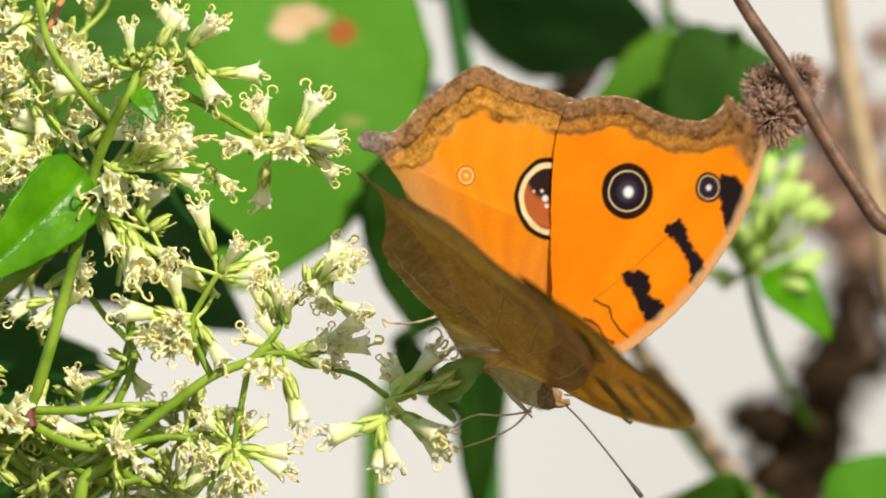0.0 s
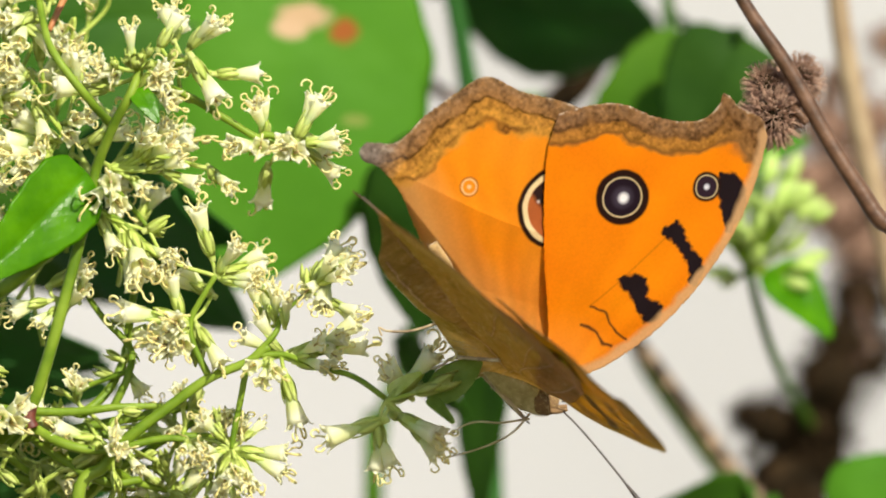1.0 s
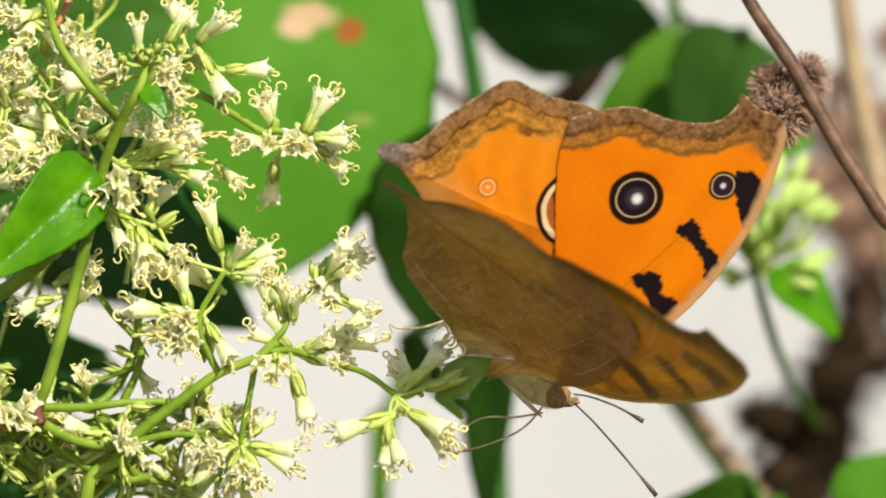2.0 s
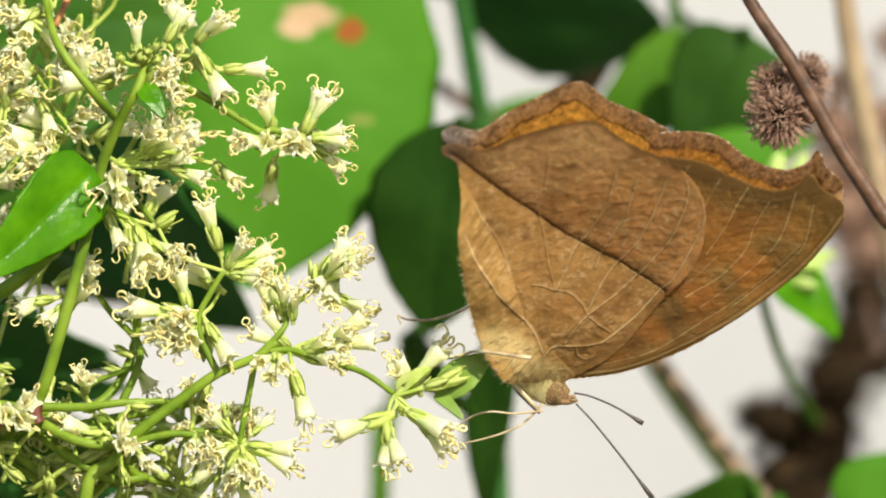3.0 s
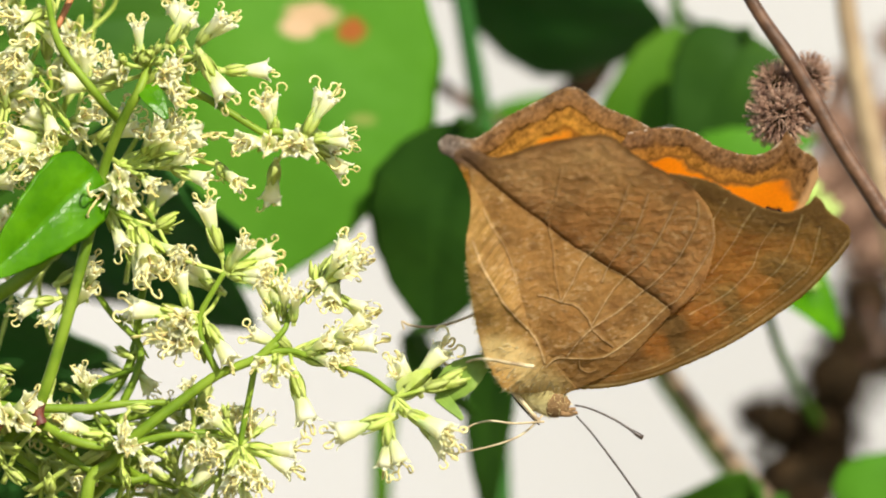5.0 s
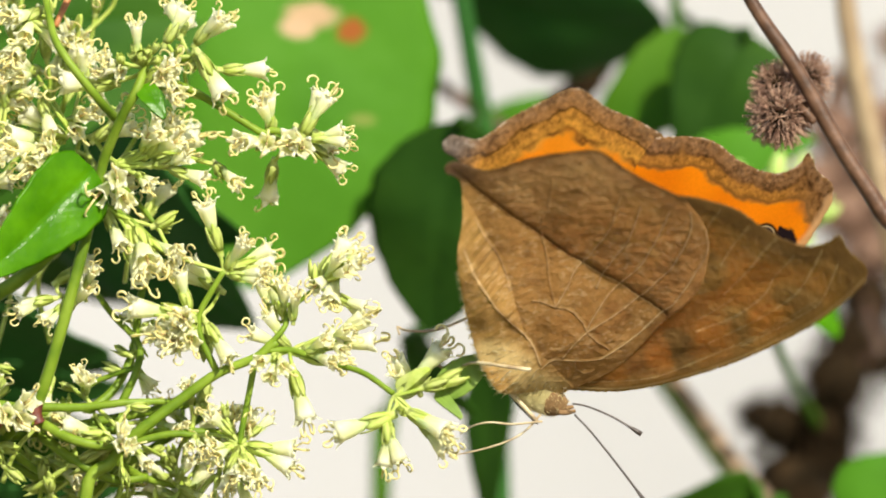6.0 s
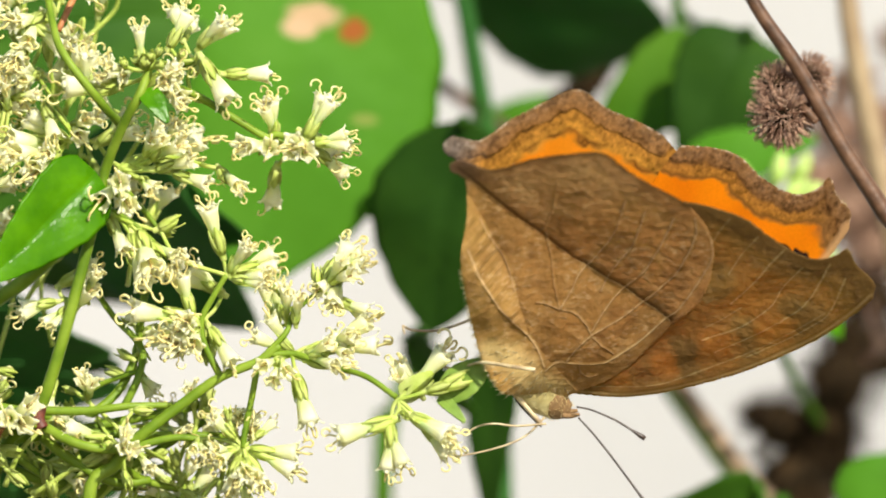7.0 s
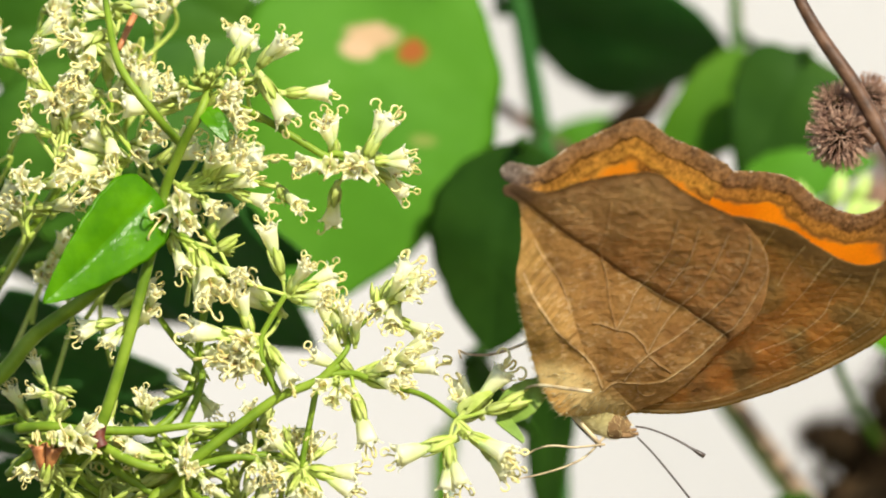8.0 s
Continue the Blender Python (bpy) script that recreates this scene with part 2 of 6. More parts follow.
# ---- flower heads ----
def corolla_mesh(seed, mouth):
    """A white floret: slender tube, bell and five curled lobes. Millimetres in, metres out; it points along +z."""
    rnd = random.Random(seed)
    v, f, slot = [], [], []
    sides = 15
    outer = [(0.0, 0.20), (0.6, 0.24), (1.1, 0.40 * mouth), (1.6, 0.58 * mouth), (2.1, 0.72 * mouth), (2.7, 0.84 * mouth), (3.1, mouth)]
    inner = [(3.05, mouth * 0.93), (2.7, 0.76 * mouth), (2.2, 0.5 * mouth), (1.7, 0.16)]
    skew = [rnd.uniform(-0.05, 0.05) for _ in range(4)]
    for z, r in outer + inner:
        for k in range(sides):
            a = 2 * math.pi * k / sides
            w = 1 + 0.05 * math.cos(5 * a + 1)
            v.append(Vector((r * w * math.cos(a) + skew[0] * z, r * w * math.sin(a) + skew[1] * z, z)))
    rows = len(outer) + len(inner)
    for i in range(rows - 1):
        for k in range(sides):
            a, b = i * sides + k, i * sides + (k + 1) % sides
            f.append((a, b, b + sides, a + sides))
            slot.append(0)
    rim = (len(outer) - 1) * sides
    for lobe in range(5):
        c = 2 * math.pi * (lobe * 3 + 1) / sides
        length = mouth * rnd.uniform(0.48, 0.75)
        bend = rnd.uniform(1.4, 2.4)
        out_dir = Vector((math.cos(c), math.sin(c), 0))
        side = Vector((-math.sin(c), math.cos(c), 0))
        last = None
        for step in range(5):
            t = step / 4
            ang = bend * t
            p = out_dir * (mouth * 0.97 + length * (1 - math.cos(ang)) / bend) + Vector((0, 0, 3.08 + length * math.sin(ang) / bend))
            p += Vector((skew[0] * p.z, skew[1] * p.z, 0))
            half = mouth * 0.42 * (1 - t) ** 0.6 + 0.02
            nrm = (out_dir * math.cos(ang) - Vector((0, 0, 1)) * math.sin(ang)) * -0.03
            cur = []
            for q in (p - side * half, p + nrm * 2, p + side * half, p + nrm * -1):
                cur.append(len(v))
                v.append(q)
            if last:
                for k in range(4):
                    f.append((last[k], last[(k + 1) % 4], cur[(k + 1) % 4], cur[k]))
                    slot.append(0)
            last = cur
    # anther column
    tube([(0, 0, 2.0), (0.02, 0.02, 2.8), (0.0, 0.05, 3.25)], 0.14, 0.10, 6, 3, None, v, f)
    slot += [1] * (len(f) - len(slot))
    mesh = built("corolla", [q * MM for q in v], f, slot)
    layer = mesh.color_attributes.new("tint", "FLOAT_COLOR", "POINT")
    tint = []
    for q in v:
        k = max(0.0, min(1.0, (q.z - 0.4) / 1.9))
        tint += [0.66 + 0.34 * k, 0.84 + 0.16 * k, 0.28 + 0.72 * k, 1.0]
    layer.data.foreach_set("color", tint)
    return mesh


def stigma_mesh(seed, mouth):
    """Two thread-like branches of the style that curl over outside the floret."""
    rnd = random.Random(seed * 7 + 3)
    v, f = [], []
    for k in range(2):
        a = rnd.uniform(0, 6.28) if k == 0 else a + rnd.uniform(2.2, 4.0)
        d = Vector((math.cos(a), math.sin(a), 0))
        s = Vector((-math.sin(a), math.cos(a), 0)) * rnd.uniform(-0.5, 0.5)
        turn, rad = rnd.uniform(3.6, 5.6), rnd.uniform(0.32, 0.54)
        pts = [Vector((0, 0, 2.6)), d * 0.16 + Vector((0, 0, 3.2)), d * 0.50 + Vector((0, 0, 3.7))]
        c = pts[-1] + d * rad * 0.8
        for i in range(1, 9):
            g = math.pi - turn * i / 8
            r = rad * (1 - 0.04 * i)
            pts.append(c + d * (r * math.cos(g)) + Vector((0, 0, r * math.sin(g) + 0.12)) + s * (i * 0.06))
        tube(pts, 0.075, 0.088, 5, 3, None, v, f)
    return built("stigma", [q * MM for q in v], f)


def involucre_mesh(seed):
    """A green cup of narrow overlapping bracts round the foot of the florets."""
    rnd = random.Random(seed * 13 + 1)
    v, f = [], []
    tube([(0, 0, -0.5), (0, 0, 0.0), (0, 0, 0.5), (0, 0, 1.4)], 0.22, 0.42, 10, 4, None, v, f)
    for k in range(5):
        a = 2 * math.pi * k / 5 + rnd.uniform(-0.2, 0.2)
        d, s = Vector((math.cos(a), math.sin(a), 0)), Vector((-math.sin(a), math.cos(a), 0))
        L = rnd.uniform(1.6, 2.3)
        last = None
        for i in range(6):
            t = i / 5
            w = 0.38 * math.sin(math.pi * (0.22 + 0.74 * t)) + 0.015
            r = 0.27 + 0.25 * math.sin(t * 2.2)
            p = d * r + Vector((0, 0, L * t))
            cur = []
            for q in (p - s * w - d * 0.05, p + d * 0.05, p + s * w - d * 0.05, p - d * 0.06):
                cur.append(len(v))
                v.append(q)
            if last:
                for j in range(4):
                    f.append((last[j], last[(j + 1) % 4], cur[(j + 1) % 4], cur[j]))
            else:
                f.append(tuple(reversed(cur)))
            last = cur
        f.append(tuple(last))
    return built("flower_head", [q * MM for q in v], f)


BELL = [corolla_mesh(i, 0.80) for i in range(4)]        # large single bells
SMALL = [corolla_mesh(10 + i, 0.66) for i in range(5)]  # those that stand in bunches
CURLS = [stigma_mesh(i, 0.6) for i in range(7)]
CUPS = [involucre_mesh(i) for i in range(4)]
head_count = 0


def flower_head(parent, foot, mouth, florets=3, bud=False):
    """A flower head from its foot to its mouth, both in millimetres about the centre."""
    global head_count
    head_count += 1
    rnd = random.Random(head_count * 31)
    a, b = at(foot) - parent.location, at(mouth) - parent.location
    size = max(0.62, min(1.3, (b - a).length / (3.5 * MM)))
    turn = (b - a).to_track_quat("Z", "Y").to_matrix().to_4x4() @ pose(0, 0, 0, 0, 0, rnd.uniform(0, 360))
    cup = part("flower_head", CUPS[head_count % 4], BRACT, parent)
    cup.matrix_local = Matrix.Translation(a) @ turn @ Matrix.Scale(size, 4)
    if florets == 3 and abs((b - a).y) < 0.6 * (b - a).length:
        florets = 2
    n = 0 if bud else florets
    for k in range(n):
        ang = 360 * k / n + rnd.uniform(-25, 25)
        lean = 0 if n == 1 else rnd.uniform(11, 19) + (5 if n == 3 else 0)
        m = pose(0, 0, 0, 0, 0, ang) @ pose((0 if n == 1 else 0.16) * MM, 0, rnd.uniform(0.1, 0.6) * MM, 0, lean, rnd.uniform(0, 360))
        mesh = (BELL[(head_count + k) % 4] if n == 1 else SMALL[(head_count + k) % 5])
        c = part("corolla", mesh, [PETAL, ANTHER], cup)
        c.matrix_local = m
        s = part("stigma", CURLS[(head_count * 3 + k) % 7], STYLE, cup)
        s.matrix_local = m
    return cup


def plant(name, x, y, label, category, group=""):
    e = new(name)
    e.location = (x * MM, y * MM, 0)
    e.empty_display_size = 0.01
    return tagged(e, label, category, group)


# ---- setting ----
def box(name, lo, hi, mat, kind="structure"):
    v = [(x, y, z) for x in (lo[0], hi[0]) for y in (lo[1], hi[1]) for z in (lo[2], hi[2])]
    f = [(0, 1, 3, 2), (4, 6, 7, 5), (0, 4, 5, 1), (2, 3, 7, 6), (0, 2, 6, 4), (1, 5, 7, 3)]
    mesh = bpy.data.meshes.new(name)
    mesh.from_pydata(v, [], f)
    return part(name, mesh, mat)


ground_mesh = bpy.data.meshes.new("ground")
gb = bmesh.new()
bmesh.ops.create_grid(gb, x_segments=60, y_segments=60, size=1.0)
for q in gb.verts:
    far = max(abs(q.co.x), abs(q.co.y))
    q.co *= 0.6 + 600 * far ** 6
    if abs(q.co.y) < 0.5 and abs(q.co.x) < 1.5:
        q.co.z = 0.004 * noise.noise(q.co * 14) - 0.004
    else:
        q.co.z = -0.006
gb.to_mesh(ground_mesh)
gb.free()
soften(ground_mesh)
tagged(part("ground", ground_mesh, SOIL), "dry brown soil with sparse green growth", "ground", kind="structure")
tagged(box("wall_north", (-0.80, 0.46, -0.05), (0.80, 0.56, 1.05), WALL), "pale sunlit plaster wall behind the plants", "wall", kind="structure")


# ---- butterfly ----
def inside(poly, x, y):
    hit = np.zeros(len(x), bool)
    for (x0, y0), (x1, y1) in zip(poly, poly[1:] + poly[:1]):
        cross = (y0 > y) != (y1 > y)
        hit ^= cross & (x < (x1 - x0) * (y - y0) / ((y1 - y0) or 1e-9) + x0)
    return hit


def line_distance(line, x, y):
    """Distance of the points to a bent line."""
    best = np.full(len(x), 1e9)
    for (x0, y0), (x1, y1) in zip(line, line[1:]):
        dx, dy = x1 - x0, y1 - y0
        t = np.clip(((x - x0) * dx + (y - y0) * dy) / (dx * dx + dy * dy + 1e-12), 0, 1)
        best = np.minimum(best, np.hypot(x - x0 - t * dx, y - y0 - t * dy))
    return best


def wavy(x, y, k, seed):
    """Smooth noise of the plane, about -1 to 1, with waves of 2 pi / k millimetres."""
    total = np.zeros(len(x))
    for octave, (f, w) in enumerate(((1.0, 1.0), (2.1, 0.5))):
        table = np.random.RandomState(seed * 7 + octave).uniform(-1, 1, (128, 128))
        turn = seed * 0.7 + octave
        u = (x * math.cos(turn) - y * math.sin(turn)) * k * f / 3.0 + 40
        v = (x * math.sin(turn) + y * math.cos(turn)) * k * f / 3.0 + 40
        i, j = np.floor(u).astype(int), np.floor(v).astype(int)
        a, b = u - i, v - j
        a, b = a * a * (3 - 2 * a), b * b * (3 - 2 * b)
        low = table[i % 128, j % 128] * (1 - a) + table[(i + 1) % 128, j % 128] * a
        high = table[i % 128, (j + 1) % 128] * (1 - a) + table[(i + 1) % 128, (j + 1) % 128] * a
        total += w * (low * (1 - b) + high * b)
    return total * 1.1


def blend(col, new_col, w):
    return col + (np.array(new_col) - col) * np.clip(w, 0, 1)[:, None]


def edge(d, width, soft=0.07):
    """1 where d is under the width, falling off softly."""
    return np.clip((width - d) / soft + 0.5, 0, 1)


def curve2(points, steps=8):
    return [(p.x, p.y) for p in glide([(a, b, 0) for a, b in points], steps)]


FW_COSTA = [(0, 0.6), (1.5, -0.6), (4.7, -2.7), (9, -4.2), (14, -5.0), (20, -4.8), (24.6, -3.7), (27.8, -2.4)]
FW_OUTER = [(27.8, -2.4), (28.7, -1.0), (28.3, 1.1), (28.5, 3.1), (27.2, 2.9), (25.6, 3.4), (24.3, 5.0), (23.3, 7.4), (22.8, 9.4), (22.1, 10.8), (20.7, 12.4), (18.8, 14.0)]
FW_INNER = [(18.8, 14.0), (15.3, 12.6), (9.3, 8.2), (3.9, 3.2), (0, 0.6)]
FW_INNER_NEAR = [(18.8, 14.0), (17.6, 12.4), (16.6, 9.5), (15.0, 7.6), (12.5, 6.2), (9.0, 4.6), (4.5, 2.4), (0, 0.6)]
HW_COSTA = [(0, 0), (5.4, 0.0), (11.6, 2.3), (15.4, 3.8), (18.4, 7.0), (19.7, 10.2), (19.7, 13.2)]
HW_OUTER = [(19.7, 13.2), (18.9, 15.4), (17.4, 18.6), (16.5, 21.7), (13.9, 22.9), (10.8, 23.8), (8.6, 24.0), (7.3, 24.5), (6.5, 25.6), (5.9, 26.4)]
HW_INNER = [(5.9, 26.4), (5.0, 26.4), (4.6, 25.6), (5.0, 24.3), (4.3, 22.6), (3.3, 21.0), (1.6, 18.9), (-0.3, 14.7), (-2.1, 10.0), (-2.7, 6.5), (-2.0, 2.8), (0, 0)]
HW_INNER_FAR = [(5.9, 26.4), (5.0, 26.4), (4.6, 25.6), (5.0, 24.3), (4.7, 21.8), (3.6, 18.9), (2.0, 14.7), (0.8, 10.0), (0.0, 5.0), (0, 0)]
FOLD = curve2([(5.2, 25.3), (6.3, 20.4), (8.3, 12.9), (10.5, 7.5), (11.9, 3.0)])

# hindwing veins: line, half width, brightness
HW_VEINS = (
    ([(0.9, 4.4), (1.5, 7.1), (1.3, 10.6), (1.5, 13.2), (1.9, 16.7), (2.4, 19.0)], 0.075, 1.0),
    ([(2.9, 12.6), (3.7, 15.4), (3.9, 18.0), (4.2, 20.3)], 0.05, 0.7),
    ([(0.8, 4.0), (1.5, 4.15), (2.3, 3.9), (3.5, 2.9), (5.0, 2.0), (6.9, 2.1), (9.0, 2.4), (11.9, 3.3)], 0.085, 1.0),
    ([(11.9, 3.3), (13.4, 3.8), (16.4, 5.7), (18.4, 7.3), (19.6, 9.5)], 0.06, 0.95),
    ([(2.7, 3.9), (4.2, 4.7), (5.8, 5.2), (8.5, 5.3), (11.4, 5.8)], 0.065, 1.0),
    ([(11.4, 5.8), (13.4, 6.6), (15.4, 7.5), (18.3, 9.9), (19.4, 11.8)], 0.06, 0.95),
    ([(6.0, 5.5), (8.5, 7.0), (10.8, 7.9)], 0.06, 0.9),
    ([(10.8, 7.9), (13.1, 8.8), (15.8, 10.8), (17.9, 12.6)], 0.06, 0.95),
    ([(8.6, 8.5), (10.1, 9.7)], 0.05, 0.8), ([(10.1, 9.7), (11.5, 10.6), (13.7, 11.9), (16.4, 14.6)], 0.055, 0.9),
    ([(3.8, 10.5), (4.4, 9.8), (5.0, 8.9), (5.7, 7.9), (6.0, 6.5), (5.9, 5.3)], 0.055, 0.75),
    ([(5.0, 8.9), (6.5, 9.8), (8.0, 10.9), (9.5, 11.5)], 0.065, 0.95), ([(9.5, 11.5), (10.9, 12.3), (12.8, 13.5), (15.4, 16.2)], 0.05, 0.8),
    ([(5.0, 8.9), (5.7, 10.9), (6.9, 13.6), (7.8, 16.0)], 0.045, 0.55),
    ([(7.6, 16.2), (9.6, 18.0), (11.6, 20.6)], 0.03, 0.35),
    ([(5.8, 5.0), (6.1, 3.5), (6.3, 2.4)], 0.05, 0.7),
    ([(3.3, 2.9), (2.9, 1.9), (3.2, 1.1), (3.9, 1.0)], 0.05, 0.7))
# forewing veins seen below
FW_VEINS = (
    ([(23.9, 5.3), (22.1, 4.5), (19.8, 3.2), (17.0, 2.0)], 0.06, 1.0),
    ([(24.3, 3.0), (21.7, 1.7), (19.8, 0.3), (16.5, -0.5), (13.0, -0.3)], 0.06, 1.0),
    ([(26.4, 2.3), (23.4, -0.1), (20.9, -1.2), (17.0, -1.8), (13.2, -2.0)], 0.06, 1.0),
    ([(26.8, 0.4), (24.0, -2.2), (22.2, -2.9), (19.1, -3.5), (15.3, -3.7)], 0.055, 0.95),
    ([(17.5, 1.2), (15.3, 0.8), (13.8, 0.7)], 0.05, 0.8), ([(22.6, 7.4), (20.6, 6.4), (18.4, 4.9)], 0.055, 0.9),
    ([(21.6, 10.4), (19.4, 9.0), (17.4, 7.0)], 0.055, 0.9),
    ([(2.5, -0.1), (7.0, -2.5), (11.1, -3.2), (17.4, -3.3), (23.5, -2.2)], 0.05, 0.8))

ORANGE = (0.83, 0.232, 0.003)
ORANGE_DEEP = (0.79, 0.190, 0.002)
DARK = (0.022, 0.009, 0.006)
BLACK = (0.016, 0.010, 0.012)
CREAM = (0.80, 0.62, 0.34)


def eyespot(col, x, y, cx, cy, r, core, ring=(0.86, 0.70)):
    d = np.hypot(x - cx, y - cy) + 0.05 * wavy(x, y, 2.5, 5)
    col = blend(col, DARK, edge(d, r, 0.16))
    col = blend(col, CREAM, edge(d, r * ring[0], 0.10))
    return blend(col, core, edge(d, r * ring[1], 0.10)), d


def tuft(x, y):
    """The cream scales at the base of the hindwing: streaks fanning out from the hinge."""
    way, far = np.arctan2(y - 4.6, x - 2.8), np.hypot(x - 2.8, y - 4.6)
    streak = wavy(way * 9, far * 1.1, 1.0, 81) + 0.7 * wavy(way * 22, far * 1.8, 1.0, 82)
    reach = edge(line_distance([(-1.5, 8.8), (-0.7, 7.3), (-0.4, 5.6), (-0.8, 3.8), (0.2, 1.2)], x, y), 1.05, 1.2)
    return reach * np.clip(0.78 + 0.5 * streak, 0.15, 1)


def forewing_upper(x, y, outer, costa):
    n1, n2 = wavy(x, y, 0.9, 1), wavy(x, y, 3.0, 2)
    col = np.tile(np.array(ORANGE), (len(x), 1))
    col = blend(col, ORANGE_DEEP, 0.5 + 0.4 * n1)
    col = blend(col, (0.80, 0.34, 0.06), 0.45 * edge(np.hypot(x, y), 5.0, 5.0))
    dm = outer + 0.20 * n2 + 0.06 * wavy(x, y, 6.5, 7)
    tip = np.clip((x - 24.6) / 1.8 + 0.25 * n2, 0, 1)
    col = blend(col, (0.48, 0.20, 0.032), edge(dm, 2.7, 0.5))
    col = blend(col, (0.13, 0.055, 0.018), 0.75 * edge(np.abs(dm - 2.5), 0.18, 0.35))
    col = blend(col, (0.40, 0.17, 0.035), 0.8 * edge(np.abs(dm - 1.9), 0.2, 0.3))
    col = blend(col, (0.24, 0.115, 0.042), np.maximum(edge(dm, 1.5, 0.5), tip * 0.85))
    col = blend(col, (0.05, 0.020, 0.010), 0.85 * edge(np.abs(dm - 1.35), 0.12, 0.34) * np.clip(0.7 + 0.6 * wavy(x, y, 2.4, 55), 0.15, 1))
    col = blend(col, (0.34, 0.19, 0.10), 0.7 * edge(dm, 0.9, 0.6) * np.clip(0.6 + 0.5 * wavy(x, y, 9, 17), 0, 1))
    col = col * (1 - edge(dm, 2.4, 0.5) * (0.14 - 0.26 * wavy(x, y, 12, 51) - 0.20 * wavy(x, y, 4.5, 52)))[:, None]
    col, d = eyespot(col, x, y, 16.5, 5.2, 2.35, (0.018, 0.010, 0.016), (0.745, 0.70))
    col = blend(col, (0.075, 0.058, 0.085), edge(d, 0.75, 0.8))
    col = blend(col, (0.92, 0.92, 0.95), edge(np.hypot(x - 16.5, y - 5.1), 0.42, 0.35))
    for bar in ([(17.6, -0.1), (16.2, 0.4), (16.2, -1.4), (15.5, -2.9), (14.2, -4.5), (15.9, -4.4), (16.6, -2.3)],
                [(11.0, 1.1), (12.0, -0.1), (12.2, -1.0), (11.0, -1.7), (11.3, -3.5), (9.6, -3.4), (9.9, -1.9), (10.6, -0.5)],
                [(22.9, -0.7), (23.6, -2.2), (22.3, -4.2), (19.7, -4.3), (20.8, -2.7), (21.8, -1.5)]):
        sx, sy = x + 0.16 * wavy(x, y, 7, 8), y + 0.16 * wavy(x, y, 7, 9)
        ring = curve2(bar + bar[:1], 5)
        d = np.where(inside(ring, sx, sy), -1.0, line_distance(ring, sx, sy))
        col = blend(col, BLACK, edge(d, 0.16, 0.25))
    col, d = eyespot(col, x, y, 21.4, -0.4, 1.28, (0.03, 0.016, 0.026), (0.80, 0.74))
    col = blend(col, (0.72, 0.72, 0.80), edge(d, 0.24, 0.2))
    for line in ([(7.7, 1.6), (8.0, 0.2), (7.4, -1.1), (7.4, -2.7)], [(6.1, 1.3), (6.4, 0.0), (5.9, -1.1), (6.1, -2.0)]):
        d = line_distance(curve2(line), x + 0.12 * n2, y)
        col = blend(col, BLACK, 0.9 * edge(d, 0.10, 0.14))
    col = blend(col, DARK, 0.45 * edge(line_distance([(7.8, 1.7), (11.2, 0.9), (16.3, -0.1)], x, y), 0.05, 0.14))
    col = blend(col, (0.60, 0.35, 0.17), 0.85 * edge(costa + 0.14 * n2, 0.85, 0.5))
    col = blend(col, (0.66, 0.55, 0.42), 0.9 * edge(outer, 0.12, 0.14) * np.clip(wavy(x, y, 11, 33), 0, 1))
    return col


